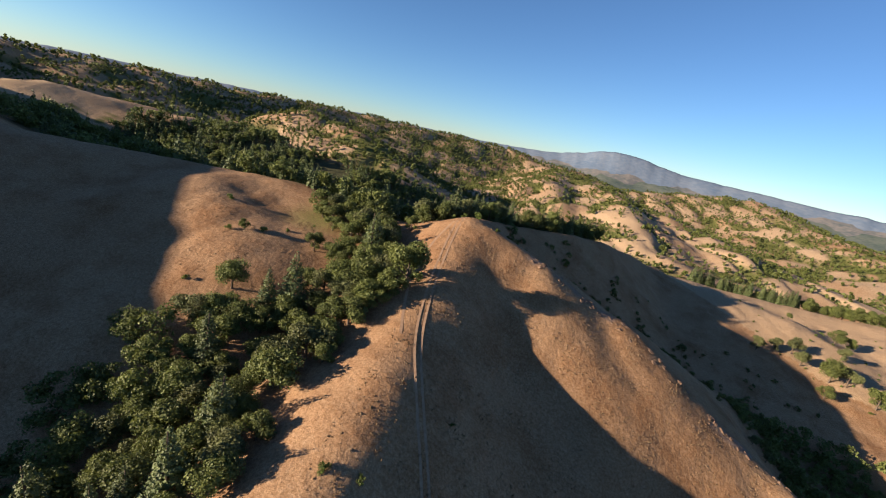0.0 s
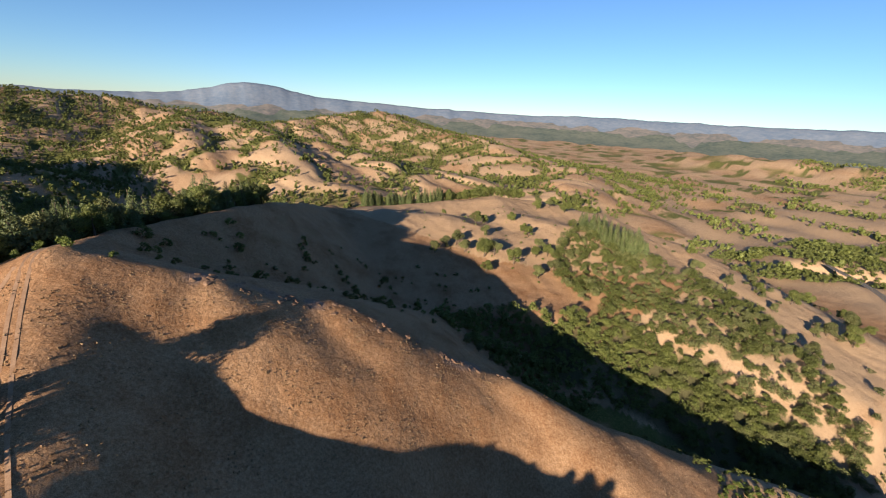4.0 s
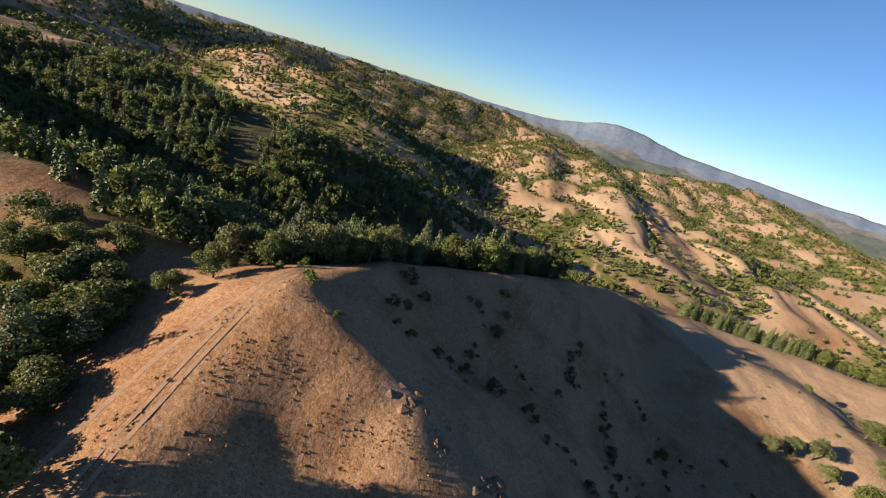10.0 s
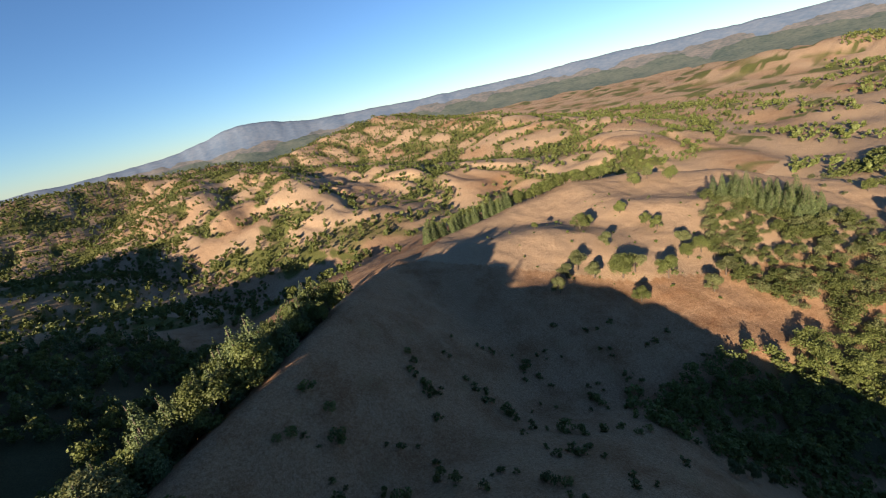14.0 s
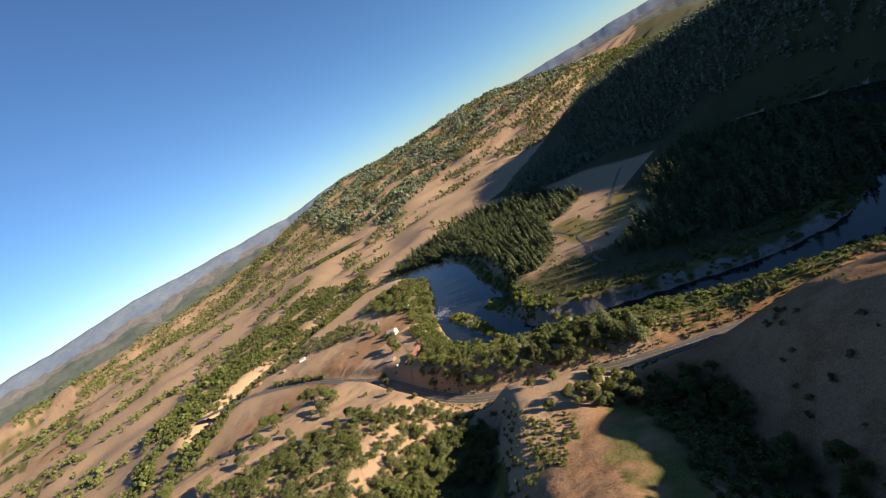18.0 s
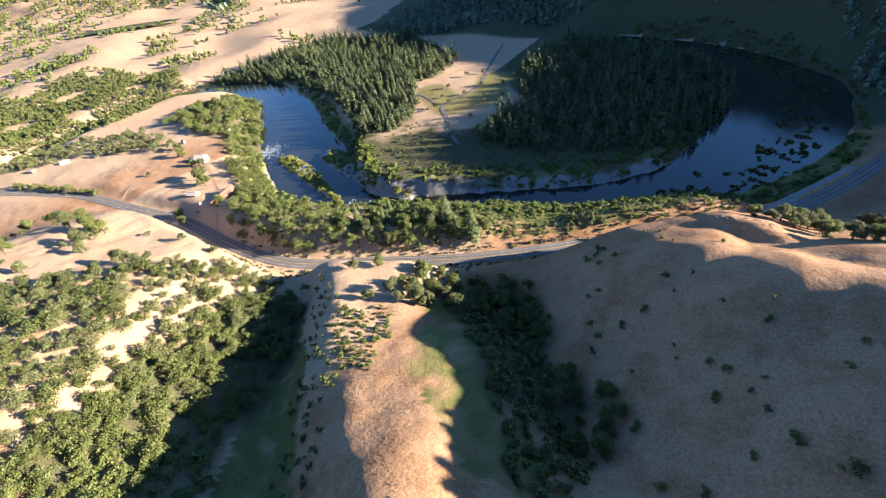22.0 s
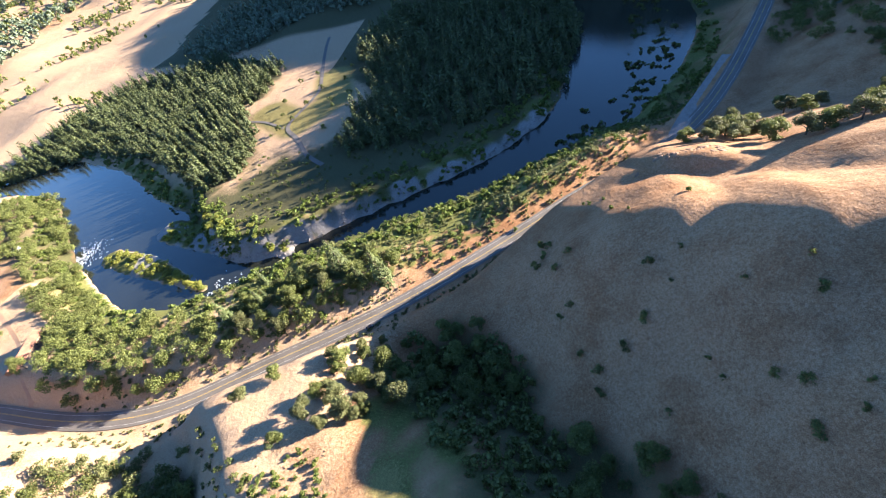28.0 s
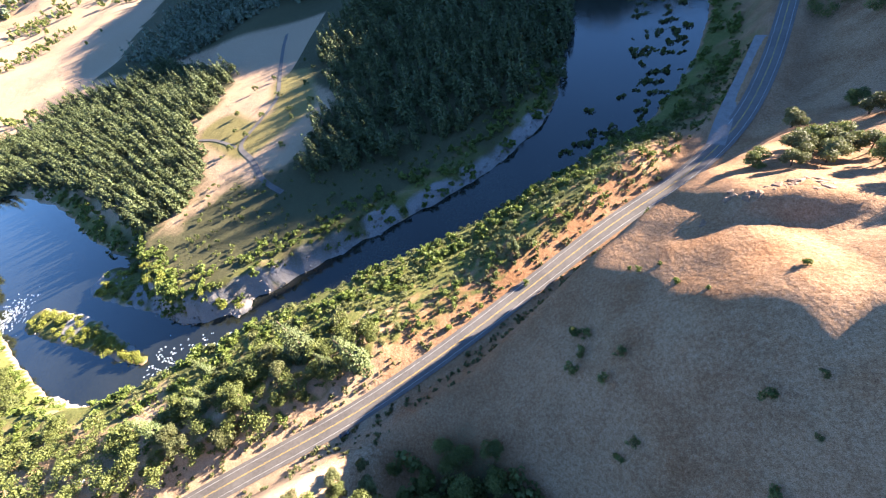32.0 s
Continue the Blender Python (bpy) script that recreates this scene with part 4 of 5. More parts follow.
for x, y in ((59, 292), (26, 271), (51, 282), (63, 279), (63, 257), (25, 255), (30, 246), (43, 251), (52, 258), (105, 312), (103, 291), (83, 257), (120, 267), (132, 257), (161, 271), (181, 247), (109, 251), (98, 238), (150, 237), (185, 224), (194, 232), (210, 198), (218, 208), (128, 283), (154, 302)):
    for _ in range(2):
        shrub(DARK_BUSHES, x + dice.uniform(-5, 5), y + dice.uniform(-5, 5), dice.uniform(0.9, 1.9), "dark scrub in the shaded valley", "dark scrub on a shaded slope")
for x, y in zip(*scatter([(243, 424), (377, 409), (430, 324), (387, 255), (286, 251), (219, 315)], 15, 8, lambda a, b: bumps(a, b, 60, 21) > -0.05)):
    shrub(BUSHES, x, y, dice.uniform(0.4, 0.9), "small shrubs on the sunlit slope")

# far woods
px, py = scatter([(-58, 239), (-1, 276), (45, 321), (87, 357), (129, 409), (84, 490), (-31, 526), (-184, 586), (-370, 585), (-456, 505), (-411, 361), (-319, 250), (-183, 247), (-108, 257)], 8.6, 11, lambda a, b: bumps(a, b, 120, 31) > -0.34)
qx, qy = scatter([(84, 492), (-31, 528), (-184, 588), (-150, 640), (-60, 690), (20, 655), (75, 570)], 9.2, 310, lambda a, b: bumps(a, b, 70, 311) > -0.3)
px, py = np.append(px, qx), np.append(py, qy)
half = np.random.RandomState(5).uniform(size=len(px)) < 0.55
woods("valley_wood", "dark mixed wood in the shaded valley", px[half], py[half], OAK_NEAR, OAK, 0.9, 1.9, 12)
woods("valley_conifers", "dark conifers in the shaded valley", px[~half], py[~half], FIR_FAR, FIR, 0.75, 1.35, 13)
px, py = scatter([(963, -275), (929, -383), (887, -542), (678, -564), (503, -458), (499, -360), (525, -355), (463, -280), (444, -206), (482, -183), (618, -271), (769, -322), (834, -317)], 8.6, 14, lambda a, b: bumps(a, b, 50, 46) > -0.5)
woods("bend_wood", "tall fir wood inside the river bend", px, py, FIR_FAR + OAK_NEAR[:1], FIR, 0.6, 1.75, 15)
px, py = scatter([(350, -223), (335, -329), (390, -444), (369, -592), (257, -608), (155, -538), (114, -462), (100, -384), (115, -310), (169, -251), (268, -214)], 8.8, 16, lambda a, b: bumps(a, b, 60, 47) > -0.45)
woods("terrace_wood", "tall fir wood on the river terrace", px, py, FIR_FAR + OAK_NEAR[:1], FIR, 0.6, 1.9, 17)
px, py = scatter([(-540, -233), (-60, -251), (-35, -358), (-8, -495), (48, -626), (132, -649), (253, -692), (399, -683), (579, -635), (671, -565), (811, -630), (789, -808), (723, -808), (908, -1112), (430, -1238), (-318, -1062), (-666, -648)], 15, 18)
woods("mountain_wood", "dense dark fir forest on the mountain", px, py, FIR_DOT, HAZED_FIR, 1.1, 1.9, 19)
px, py = scatter([(792, -104), (845, -180), (766, -248), (680, -196), (630, -144), (561, -81), (585, -64), (619, -85), (648, -106), (697, -96)], 8.6, 20, lambda a, b: bumps(a, b, 34, 244) > -0.2)
woods("tongue_wood", "oak wood round the farm by the river", px, py, OAK_FINE, OAK, 0.7, 1.6, 21)
px, py = scatter([(807, 132), (921, 67), (899, -69), (964, -223), (1095, -292), (1314, -223), (1309, 54), (1120, 253), (821, 329), (716, 299)], 8.6, 22, lambda a, b: bumps(a, b, 130, 33) > -0.28)
woods("field_wood", "oak woods along the stream and fields", px, py, OAK_FAR, OAK, 0.8, 1.4, 23)
px, py = scatter([(-1581, 551), (-1411, 2453), (479, 2578), (1787, 2361), (1837, 640), (844, 504), (562, 551), (207, 620), (8, 713), (-245, 645), (-551, 532), (-834, 355)], 15, 24,
                 lambda a, b: np.maximum(bumps(a, b, 260, 35), 0.6 * np.exp(-((bumps(a, b, 330, 9) / 0.13) ** 2))) + 0.3 * bumps(a, b, 70, 36) + 0.42 * (a < 100) + 0.1 * (b > 1600) + np.random.RandomState(3).normal(0, 0.12, len(a)) > 0.22)
woods("hill_oaks", "scattered oaks and scrub on the far hills", px, py, OAK_DOT, OAK, 0.5, 1.9, 25)
px, py = scatter([(600, 123), (847, 426), (1453, 623), (2820, 700), (2861, -1592), (1906, -2592), (888, -2557), (959, -1059), (872, -521), (958, -325), (1331, -289), (1327, 76)], 19, 26,
                 lambda a, b: bumps(a, b, 420, 37) + 0.45 * bumps(a, b, 110, 38) + np.random.RandomState(4).normal(0, 0.1, len(a)) + 0.45 * (a - 0.7 * b > 2250) + 0.3 * ((a < 1300) & (b < -650)) - 0.8 * ((a > 880) & (a < 1200) & (b < -540) & (b > -1060)) > 0.22)
woods("plain_oaks", "woods and scattered oaks on the far fields", px, py, OAK_DOT, OAK, 0.9, 2.2, 27)
px, py = scatter([(1465, -690), (2283, -750), (2889, -1063), (2857, -1697), (2239, -1782), (1861, -2493), (1319, -2542), (1298, -1801), (1551, -1320)], 23, 101, lambda a, b: bumps(a, b, 330, 102) + 0.3 * bumps(a, b, 90, 103) > -0.12)
woods("far_hill_forest", "dark forest on the far hills", px, py, OAK_DOT, HAZED_FIR, 1.6, 3.2, 104)
px, py = scatter([(564, -201), (493, -153), (434, -127), (385, -100), (312, -138), (251, -175), (187, -213), (119, -307), (169, -251), (268, -214), (350, -218), (366, -234), (435, -233), (444, -180)], 6.6, 31, lambda a, b: bumps(a, b, 35, 48) + 0.5 * bumps(a, b, 12, 98) > 0.0)
woods("terrace_scrub", "dark olive scrub on the river terrace", px, py, OAK_FAR, OAK, 0.12, 0.55, 32, "scrub")
px, py = scatter([(435, -233), (366, -234), (352, -329), (379, -468), (471, -429), (453, -361), (483, -310)], 34, 33)
woods("lawn_trees", "single trees on the mown grass", px, py, OAK_NEAR, OAK, 0.5, 0.9, 34, "trees")
px, py = scatter([(268, 55), (379, 55), (517, 98), (602, 133), (599, 262), (503, 329), (440, 325), (449, 180), (402, 97), (343, 54)], 19, 35, lambda a, b: bumps(a, b, 60, 49) > 0.0)
woods("slope_scrub", "green scrub and small oaks above the fields", px, py, OAK_NEAR, PALE_OAK, 0.3, 0.85, 36, "scrub")
# ---- farm, road and river things ----
def part(name, bm, mat, parent, label=""):
    """Links a bmesh as one mesh object under a thing or a part."""
    me = bpy.data.meshes.new(name)
    bm.to_mesh(me)
    bm.free()
    me.materials.append(mat)
    ob = new(name, me)
    ob.parent = parent
    return tagged(ob, label)


def box(bm, lo, hi, soft=0.0):
    got = bmesh.ops.create_cube(bm, size=1.0)["verts"]
    bmesh.ops.scale(bm, verts=got, vec=[h - l for l, h in zip(lo, hi)])
    bmesh.ops.translate(bm, verts=got, vec=[(l + h) / 2 for l, h in zip(lo, hi)])
    if soft:
        edges = list({e for v in got for e in v.link_edges})
        bmesh.ops.bevel(bm, geom=edges, offset=soft, segments=2, affect="EDGES")
    return bm


def prism(profile, x0, x1):
    """A closed outline in y and z, drawn out along x."""
    bm = bmesh.new()
    a = [bm.verts.new((x0, y, z)) for y, z in profile]
    b = [bm.verts.new((x1, y, z)) for y, z in profile]
    bm.faces.new(a[::-1])
    bm.faces.new(b)
    for k in range(len(a)):
        bm.faces.new((a[k], a[(k + 1) % len(a)], b[(k + 1) % len(a)], b[k]))
    bmesh.ops.recalc_face_normals(bm, faces=bm.faces)
    return bm


WHITE_WALL = material("white_boards", (0.62, 0.61, 0.58), (0.80, 0.79, 0.76), 0.6, bump=0.1)
BROWN_WALL = material("brown_boards", (0.13, 0.085, 0.06), (0.24, 0.16, 0.11), 0.6, bump=0.2)
PALE_ROOF = material("pale_roof", (0.36, 0.30, 0.25), (0.50, 0.43, 0.37), 0.5, bump=0.2)
RUST_ROOF = material("rusty_roof", (0.17, 0.075, 0.05), (0.30, 0.14, 0.09), 0.4, bump=0.2)
GREY_ROOF = material("grey_roof", (0.20, 0.20, 0.20), (0.36, 0.36, 0.36), 0.4, bump=0.2)
PANE = material("dark_glass", (0.015, 0.018, 0.02), (0.03, 0.035, 0.04), 0.5, rough=0.08, bump=0, specular=0.6)
CAR_DARK = material("dark_car_paint", (0.012, 0.013, 0.016), (0.02, 0.021, 0.025), 0.5, rough=0.25, bump=0, specular=0.6)
CAR_WHITE = material("white_car_paint", (0.70, 0.70, 0.70), (0.80, 0.80, 0.80), 0.5, rough=0.3, bump=0, specular=0.5)
CAR_BLUE = material("blue_car_paint", (0.03, 0.06, 0.14), (0.05, 0.09, 0.18), 0.5, rough=0.3, bump=0, specular=0.5)
RUBBER = material("tyre_rubber", (0.01, 0.01, 0.01), (0.025, 0.025, 0.025), 2, bump=0)
POLE_WOOD = material("weathered_pole", (0.12, 0.09, 0.07), (0.22, 0.17, 0.13), 1.5, bump=0.2)


def building(name, label, x, y, turn, long, wide, eaves, rise, wall, roof, windows=4, chimney=False, wing=None):
    """A gabled building with its walls, roof, windows and door; wing: a lower crosswise part."""
    home = new(name)
    tagged(home, label, "house" if "house" in name else "farm building")
    h, w = long / 2, wide / 2
    part("wall", prism([(-w, -2), (w, -2), (w, eaves), (0, eaves + rise), (-w, eaves)], -h, h), wall, home)
    o, k = 0.5, 0.22
    slope = rise / w
    part("roof", prism([(-w - o, eaves - o * slope + 0.02), (0, eaves + rise + 0.02), (w + o, eaves - o * slope + 0.02), (w + o, eaves - o * slope + k), (0, eaves + rise + k), (-w - o, eaves - o * slope + k)], -h - o, h + o), roof, home)
    for side in (-1, 1):
        for i in range(windows):
            cx = -h + long * (i + 0.5) / windows
            window = part("window", box(bmesh.new(), (cx - 0.65, side * w - 0.06, 0.9), (cx + 0.65, side * w + 0.06, 2.3)), wall, home)
            part("pane", box(bmesh.new(), (cx - 0.55, side * (w + 0.05) - 0.03, 1.0), (cx + 0.55, side * (w + 0.05) + 0.03, 2.2)), PANE, window)
    part("door", box(bmesh.new(), (h - 0.02, -0.5, 0), (h + 0.06, 0.5, 2.05)), BROWN_WALL if wall is WHITE_WALL else WHITE_WALL, home)
    if chimney:
        part("chimney", box(bmesh.new(), (-h * 0.4 - 0.45, -0.3, eaves), (-h * 0.4 + 0.45, 0.5, eaves + rise + 1.2)), BROWN_WALL, home)
    if wing:
        wl, ww, we, wr = wing
        part("wing_wall", prism([(-ww / 2, -2), (ww / 2, -2), (ww / 2, we), (0, we + wr), (-ww / 2, we)], h - 0.1, h + wl), wall, home)
        part("wing_roof", prism([(-ww / 2 - 0.4, we - 0.2), (0, we + wr + 0.02), (ww / 2 + 0.4, we - 0.2), (ww / 2 + 0.4, we), (0, we + wr + 0.22), (-ww / 2 - 0.4, we)], h, h + wl + 0.4), roof, home)
    home.matrix_world = pose(x, y, ground_z(x, y), 0, 0, turn)
    return home


building("farmhouse", "white two-storey farmhouse with a pale gabled roof", 610, -45, 25, 13, 9, 5.4, 3.2, WHITE_WALL, PALE_ROOF, 4, True, (9, 7, 3.4, 2.2))
building("barn", "long low barn with a rusty brown roof", 488, 5, -72, 30, 9, 3.4, 2.4, BROWN_WALL, RUST_ROOF, 5)
building("cottage_house", "small brown house with a light roof", 524, 14, 20, 10, 7, 2.8, 2.0, BROWN_WALL, PALE_ROOF, 2, True)
for x, y, turn, size, roof in ((736, -103, 30, 9, GREY_ROOF), (671, -119, 70, 8, GREY_ROOF), (758, -16, 20, 8, RUST_ROOF), (795, 33, 60, 9, GREY_ROOF), (803, 65, 15, 7, PALE_ROOF), (833, 102, 40, 9, RUST_ROOF), (692, -69, 0, 5, PALE_ROOF), (854, 154, 20, 10, GREY_ROOF), (973, 66, 50, 10, PALE_ROOF)):
    building("shed", "small gabled shed among trees by the stream", x, y, turn, size, size * 0.7, 2.6, 1.6, WHITE_WALL if roof is GREY_ROOF else BROWN_WALL, roof, 2)


def vehicle(name, label, x, y, turn, paint, long=4.6, tall=1.5, lift=0.0):
    """A car: body, cabin glass, lamps and four wheels."""
    car = new(name)
    tagged(car, label, "car")
    h, w = long / 2, 0.9
    body = prism([(-h, 0.35), (h, 0.35), (h, 0.75), (h * 0.5, 0.92), (h * 0.22, tall), (-h * 0.6, tall), (-h * 0.88, 0.95), (-h, 0.85)], -w, w)
    bmesh.ops.rotate(body, verts=body.verts, cent=(0, 0, 0), matrix=Matrix.Rotation(radians(-90), 3, "Z"))
    bmesh.ops.bevel(body, geom=list(body.edges), offset=0.06, segments=1, affect="EDGES")
    part("body", body, paint, car)
    part("windscreen", box(bmesh.new(), (-h * 0.58, -w - 0.01, 0.98), (h * 0.26, w + 0.01, tall - 0.12)), PANE, car)
    for s in (-1, 1):
        part("headlight", box(bmesh.new(), (h - 0.1, s * 0.6 - 0.18, 0.6), (h + 0.03, s * 0.6 + 0.18, 0.74)), CAR_WHITE, car, "clear headlight")
        for at in (-h * 0.62, h * 0.62):
            bm = bmesh.new()
            bmesh.ops.create_cone(bm, cap_ends=True, segments=14, radius1=0.34, radius2=0.34, depth=0.24)
            bmesh.ops.rotate(bm, verts=bm.verts, cent=(0, 0, 0), matrix=Matrix.Rotation(radians(90), 3, "X"))
            bmesh.ops.translate(bm, verts=bm.verts, vec=(at, s * 0.82, 0.34))
            part("wheel", bm, RUBBER, car, "black tyre")
    car.matrix_world = pose(x, y, ground_z(x, y) + lift, 0, 0, turn)
    return car


vehicle("car", "dark car parked at the road's edge", 248, -16, 26, CAR_DARK, lift=0.32)
vehicle("van", "white van parked beside the barn", 501, 21, -30, CAR_WHITE, 5.4, 2.1, 0.05)
vehicle("car", "blue car parked in the farmyard", 500, 28, 40, CAR_BLUE, lift=0.05)
vehicle("car", "white car parked under the trees", 359, 6, 20, CAR_WHITE, lift=0.05)

# utility poles on the fields
for x, y, tall in ((699, -61, 9), (657, 15, 9), (574, 66, 9), (502, 61, 9), (-451, 535, 11), (-443, 518, 11)):
    post = new("utility_pole")
    tagged(post, "weathered wooden utility pole with a crossarm", "pole", "utility poles")
    bm = bmesh.new()
    bmesh.ops.create_cone(bm, cap_ends=True, segments=8, radius1=0.17, radius2=0.11, depth=tall + 1)
    bmesh.ops.translate(bm, verts=bm.verts, vec=(0, 0, tall / 2 - 0.5))
    part("shaft", bm, POLE_WOOD, post)
    part("crossarm", box(bmesh.new(), (-1.1, -0.16, tall - 0.9), (1.1, -0.04, tall - 0.75)), POLE_WOOD, post)
    for k in (-0.95, 0, 0.95):
        part("insulator", box(bmesh.new(), (k - 0.05, -0.15, tall - 0.75), (k + 0.05, -0.05, tall - 0.58), 0.02), CAR_WHITE, post)
    post.matrix_world = pose(x, y, ground_z(x, y), 0, 0, dice.uniform(0, 180))

# clipped hedge beside the road
for k in range(13):
    f = k / 12
    shrub(DARK_BUSHES, 659 + 119 * f, 53 + 37 * f + dice.uniform(-1, 1), 2.9, "tall hedge beside the road", "tall dark evergreen hedge shrub beside the road")
for x, y, s in ((562, -16, 1.7), (545, -9, 1.2), (598, -38, 0.9), (608, -32, 0.8), (647, -42, 1), (513, 37, 0.8), (500, 43, 0.8), (472, 16, 1), (633, 5, 0.6), (495, 102, 1.3), (536, 95, 0.9), (558, 110, 1), (600, 123, 0.9), (583, 151, 1.2)):
    plant(OAKS + GREYS, x, y, s * 1.4, "trees round the farm")

px, py = scatter([(561, -83), (520, -62), (472, -33), (455, -13), (476, 2), (504, -26), (548, -42), (591, -60)], 7.8, 105)
woods("farm_wood", "oak wood on the bank below the farm", px, py, OAK_FINE, OAK, 0.7, 1.5, 106)
px, py = scatter([(657, -48), (717, -70), (808, -71), (899, 22), (891, 115), (830, 93), (796, 21), (718, -27)], 11, 107)
woods("stream_trees", "oaks round the sheds by the stream", px, py, OAK_NEAR, PALE_OAK, 0.6, 1.4, 108)
# lanes
def ground_strip(line, half, mat, name, label):
    q = rounded([(x, y, 0) for x, y in line], 5.0)
    q[:, 2] = ground_at(q[:, 0], q[:, 1])
    return tagged(strip(q, half, -half, 0.16 if mat is RUT else 0.35, mat, name), label, "road", kind="structure")


ground_strip([(355, -204), (381, -223), (403, -257), (432, -282), (421, -311), (411, -355), (443, -448), (469, -548)], 2.4, ASPHALT, "park_lane", "narrow paved lane through mown grass")
ground_strip([(432, -282), (467, -306), (498, -315)], 1.6, ASPHALT, "park_path", "narrow paved path through mown grass")

ground_strip([(70, -152), (60, -172), (46, -194), (30, -220), (16, -243)], 4.2, GRIT, "road_pullout", "gravel pull-out beside the road's bend")
ground_strip([(607, 59), (648, 0), (685, -67)], 1.5, RUT, "farm_lane", "dusty lane between two mown fields")
ground_strip([(459, 36), (474, 16), (514, -4), (598, -42)], 1.7, RUT, "farm_drive", "dusty drive to the farmhouse")
for side in (-1.1, 1.1):
    line = [(x + side, y) for x, y, _ in TRACK] + [(1 + side, 262)]
    ground_strip(line, 0.42, RUT, "track_rut", "worn wheel rut of a farm track")
ground_strip([(-10, 139), (-16, 164), (-15, 197), (-8, 221)], 0.5, RUT, "track_rut", "worn wheel rut of a farm track")

# lake on the far fields
n = 48
rim = [(1685 + 190 * math.cos(6.283 * k / n) * 0.86 - 29 * math.sin(6.283 * k / n) * 0.51, -472 + 190 * math.cos(6.283 * k / n) * 0.51 + 29 * math.sin(6.283 * k / n) * 0.86, 39.4) for k in range(n)]
rim.insert(0, (1685, -472, 39.4))
lake = new("lake_water", mesh_of("lake_water", rim, [(0, 1 + k, 1 + (k + 1) % n) for k in range(n)], WATER))
tagged(lake, "long narrow lake reflecting the sky", "water", kind="structure")


# rocks, foam and reeds
def rock_mesh(seed):
    rng = np.random.RandomState(seed)
    bm = bmesh.new()
    bmesh.ops.create_icosphere(bm, subdivisions=1, radius=1.0)
    for v in bm.verts:
        v.co *= rng.uniform(0.7, 1.2)
        v.co.z *= 0.6
    v = np.array([tuple(w.co) for w in bm.verts])
    f = np.array([[w.index for w in face.verts] for face in bm.faces])
    bm.free()
    return v, f


def heap(name, label, px, py, meshes, mat, low, high, seed, lift=0.0, category="rocks", level=None, corners=3):
    """Many small things in one mesh, each turned and sized by chance."""
    rng = np.random.RandomState(seed)
    pz = ground_at(px, py) if level is None else np.full(len(px), level)
    verts, faces, total = [], [], 0
    for x, y, z in zip(px, py, pz):
        v, f = meshes[rng.randint(len(meshes))]
        a, s = rng.uniform(0, 6.283), rng.uniform(low, high)
        c, d = math.cos(a), math.sin(a)
        verts.append(np.stack([(v[:, 0] * c - v[:, 1] * d) * s + x, (v[:, 0] * d + v[:, 1] * c) * s + y, v[:, 2] * s + z + lift], 1))
        faces.append(f + total)
        total += len(v)
    ob = new(name, mesh_of(name, np.concatenate(verts), np.concatenate(faces), mat))
    return tagged(ob, label, category, kind="stuff")


ROCKS = [rock_mesh(s) for s in range(5)]
rng = np.random.RandomState(77)


def beside(line, count, near, far, seed):
    """Places to both sides of a line, so far from its edge."""
    r = np.random.RandomState(seed)
    k = r.randint(0, len(line) - 1, count)
    d = line[k + 1, :2] - line[k, :2]
    d /= np.linalg.norm(d, axis=1, keepdims=True)
    off = (line[k, 2] + r.uniform(near, far, count)) * r.choice([-1, 1], count)
    q = line[k, :2] + d * r.uniform(0, 9, (count, 1)) + np.stack([-d[:, 1], d[:, 0]], 1) * off[:, None]
    return q[:, 0], q[:, 1]


MAIN = RIVER[(RIVER[:, 0] < 460) & (RIVER[:, 1] > -300)]
px, py = beside(MAIN, 900, -9, 5, 78)
heap("bank_rocks", "pale grey boulders along the river bank", px, py, ROCKS, ROCK, 0.4, 1.7, 79)
px, py = beside(RIVER[(RIVER[:, 0] > 380) & (RIVER[:, 0] < 700)], 300, -14, 2, 80)
heap("pool_rocks", "boulders standing in the river shallows", px, py, ROCKS, ROCK, 0.4, 1.4, 81)
f = np.clip(rng.choice(rng.uniform(0, 1, 26), 170) + rng.normal(0, 0.012, 170), 0, 1)
px, py = np.interp(f, [0, 0.4, 1], [30, 75, 149]) + rng.normal(0, 1.6, 170), np.interp(f, [0, 0.4, 1], [214, 204, 163]) + rng.normal(0, 1.6, 170)
heap("crest_rocks", "weathered brown rock along the ridge crest", px, py, ROCKS, CRAG, 0.5, 2.3, 83, -0.75)
f = np.clip(rng.choice(rng.uniform(0, 1, 9), 90) + rng.normal(0, 0.03, 90), 0, 1)
px, py = np.interp(f, [0, 0.5, 1], [74, 92, 108]) + rng.normal(0, 2.0, 90), np.interp(f, [0, 0.5, 1], [-69, -73, -66]) + rng.normal(0, 2.2, 90)
heap("dome_rocks", "weathered brown crag on the dome's edge", px, py, ROCKS, CRAG, 0.7, 2.4, 84, -0.9)
FLAKES = [leaf_quads(np.random.RandomState(s), np.zeros((1, 3)), np.array([[0, 0, 60.0]]), 1.0) for s in range(6)]
foam_x, foam_y = np.concatenate([rng.normal(602, 10, 260), rng.uniform(334, 414, 150)]), np.concatenate([rng.normal(-125, 10, 260), rng.normal(-73, 8, 150)])
heap("rapids", "white water breaking over rapids", foam_x, foam_y, FLAKES, FOAM, 0.8, 3.2, 85, 0.12, "rapids", 0.05)
RIGHT = RIVER[(RIVER[:, 0] < 180) & (RIVER[:, 1] < -200)]
r = np.random.RandomState(86)
k = r.randint(0, len(RIGHT), 420)
px, py = RIGHT[k, 0] - r.uniform(4, 42, 420), RIGHT[k, 1] + r.normal(0, 9, 420)
keep = bumps(px, py, 30, 61) > -0.1
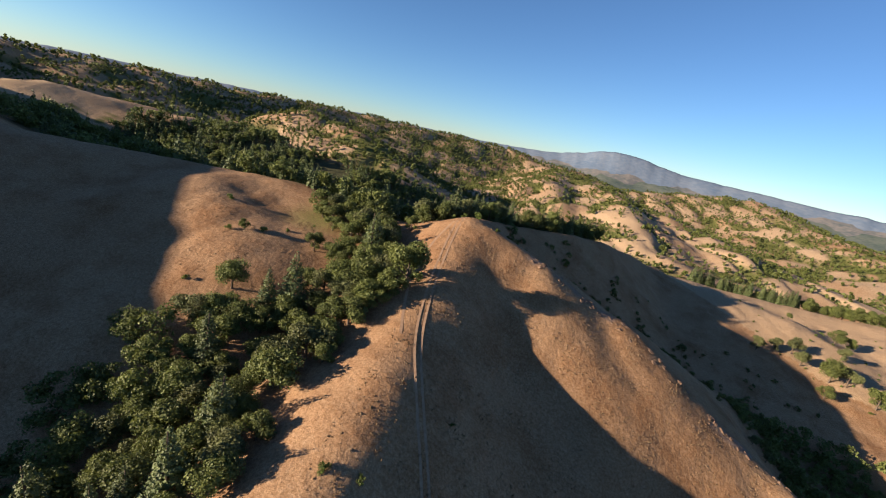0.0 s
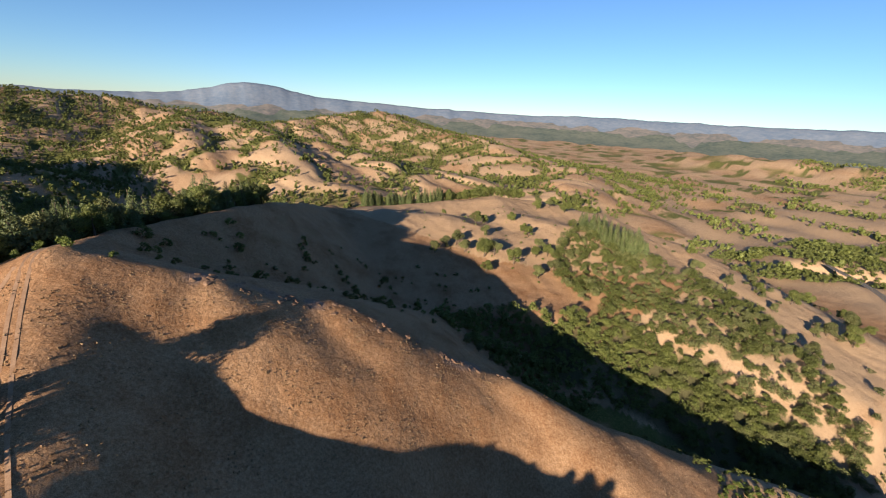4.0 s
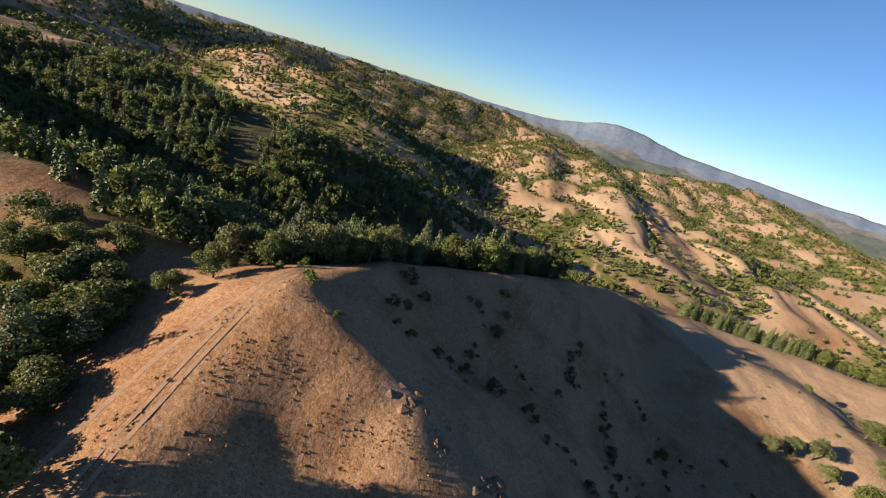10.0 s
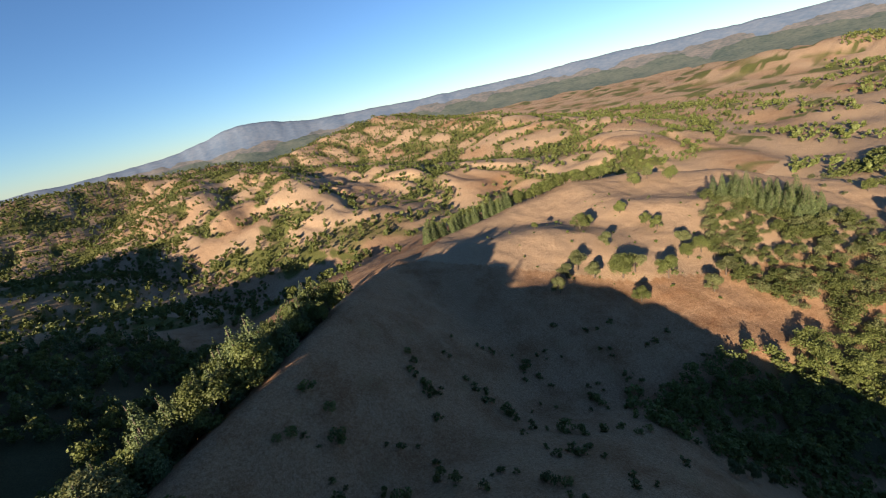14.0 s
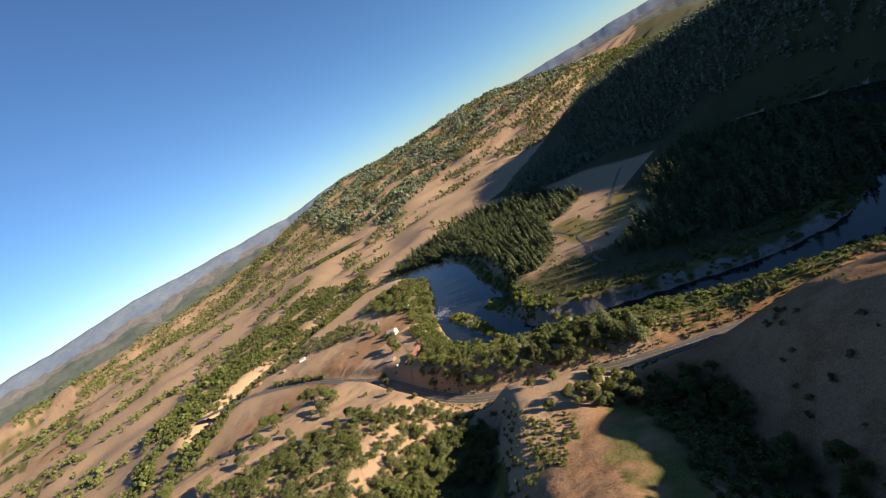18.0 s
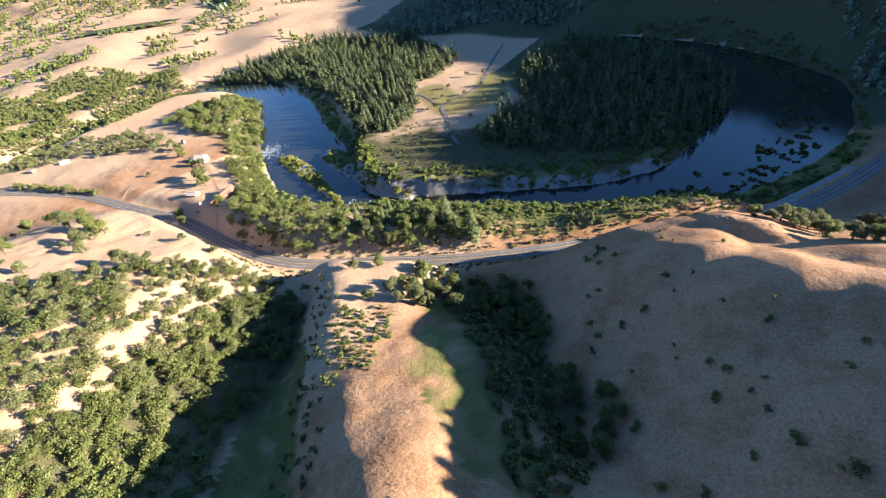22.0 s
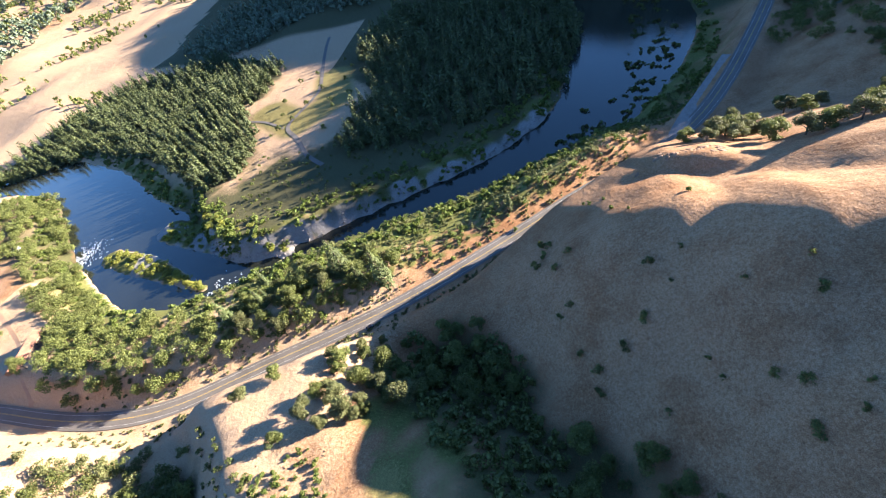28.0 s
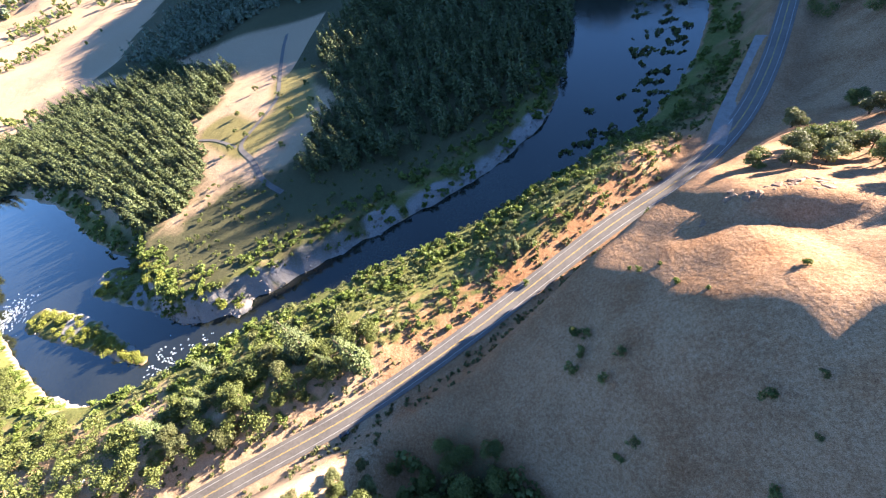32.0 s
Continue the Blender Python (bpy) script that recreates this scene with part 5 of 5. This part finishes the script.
woods("reeds", "dark reed clumps standing in the shallows", px[keep], py[keep], [oak_crown(95, 40, 0.9, 1.6, 1.6, 4, 0.1)], OAK, 1.1, 2.6, 87, "reeds")
for line, group in ((ISLAND, "willows on the river island"), (BAR, "willows on the gravel point")):
    for _ in range(85 if line is ISLAND else 95):
        k = dice.randrange(len(line) - 1)
        f, (ax, ay, ah), (bx, by, bh) = dice.random(), line[k], line[k + 1]
        half = (ah + (bh - ah) * f) * 0.8
        if line is BAR and k == 2 and dice.random() < 0.8:
            continue
        shrub(WILLOWS, ax + (bx - ax) * f + dice.uniform(-half, half) * 0.6, ay + (by - ay) * f + dice.uniform(-half, half), dice.uniform(0.8, 1.5), group, "yellow-green willow bush on a river island")
px, py = beside(RIVER[RIVER[:, 0] < 840], 4600, 0.5, 32, 88)
keep = (ground_at(px, py) > 0.6) & (bumps(px, py, 40, 62) > -0.1) & (along(ROAD[::3], px, py)[0] > 8)
woods("bank_scrub", "green willow scrub along the river bank", px[keep], py[keep], [oak_crown(96 + s, 60, 0.9, 2.4, 2.0, 5, 0.08) for s in range(3)], SHRUB, 0.5, 1.9, 89, "scrub")
px, py = beside(RIVER[RIVER[:, 0] > 900], 260, 4, 16, 90)
woods("stream_scrub", "bright green bushes along the stream", px, py, OAK_FAR, SHRUB, 0.4, 0.9, 91, "scrub")

# grass tufts on the near slopes
TUFT = leaf_material("dry_tufts", (0.11, 0.068, 0.032), (0.32, 0.22, 0.12), 0.5, 0.15)
tufts = []
for s in range(4):
    r = np.random.RandomState(120 + s)
    spots = np.stack([r.normal(0, 0.22, 6), r.normal(0, 0.22, 6), r.uniform(0.05, 0.35, 6)], 1)
    tufts.append(leaf_quads(r, spots, r.normal(0, 1, (6, 3)) * (1, 1, 0.3), 0.55))
for plot, space, seed, group in (([(-2, 226), (32, 212), (74, 203), (149, 163), (98, 123), (32, 88), (-17, 81), (-13, 139), (-11, 211)], 1.15, 121, "dry grass tufts on the summit slope"),
                                 ([(-23, 139), (-54, 195), (-96, 233), (-148, 196), (-105, 125)], 2.2, 122, "dry grass tufts on the western hill"),
                                 ([(149, 168), (242, 83), (268, 55), (223, 55), (170, 107)], 1.5, 124, "dry grass tufts on the spur")):
    px, py = scatter(plot, space, seed, lambda a, b: bumps(a, b, 22, 126) + 0.6 * bumps(a, b, 7, 127) + np.random.RandomState(5).normal(0, 0.25, len(a)) > 0.18)
    woods("grass_tufts", group, px, py, tufts, TUFT, 0.3, 0.8, seed, "grass")

# olive brush on the road's banks
verge = np.array([(x, y, 5.5) for x, y, _ in ROAD if 90 < x < 430])
px, py = beside(verge, 760, 0.5, 15, 130)
woods("roadside_scrub", "olive brush on the road's stony banks", px, py, [oak_crown(131 + s, 60, 0.7, 1.8, 1.6, 5, 0.05) for s in range(3)], PALE_OAK, 0.3, 1.1, 134, "scrub")
plot = [(340, 4), (300, -8), (262, -32), (200, -72), (150, -108), (95, -144), (62, -178), (20, -245), (38, -262), (72, -206), (108, -196), (148, -170), (190, -150), (240, -122), (300, -94), (352, -62), (385, -36)]
px, py = scatter(plot, 4.2, 201, lambda a, b: bumps(a, b, 26, 202) + 0.6 * bumps(a, b, 9, 203) > -0.4)
pale = bumps(px, py, 30, 204) > 0.1
woods("bank_thicket", "green thicket between road and river", px[pale], py[pale], SCRUB_CROWNS, SHRUB, 0.45, 1.7, 205, "scrub")
woods("bank_brush", "dry olive brush between road and river", px[~pale], py[~pale], SCRUB_CROWNS, PALE_OAK, 0.4, 1.5, 206, "scrub")
px, py = scatter([(-14, -262), (-40, -190), (-20, -130), (-80, -110), (-180, -150), (-260, -340), (-120, -430), (-62, -380), (-50, -330)], 10.5, 207, lambda a, b: bumps(a, b, 60, 208) > -0.25)
woods("hillside_oaks", "oak wood on the shaded hill above the road", px, py, OAK_FINE, OAK, 0.6, 1.4, 209)
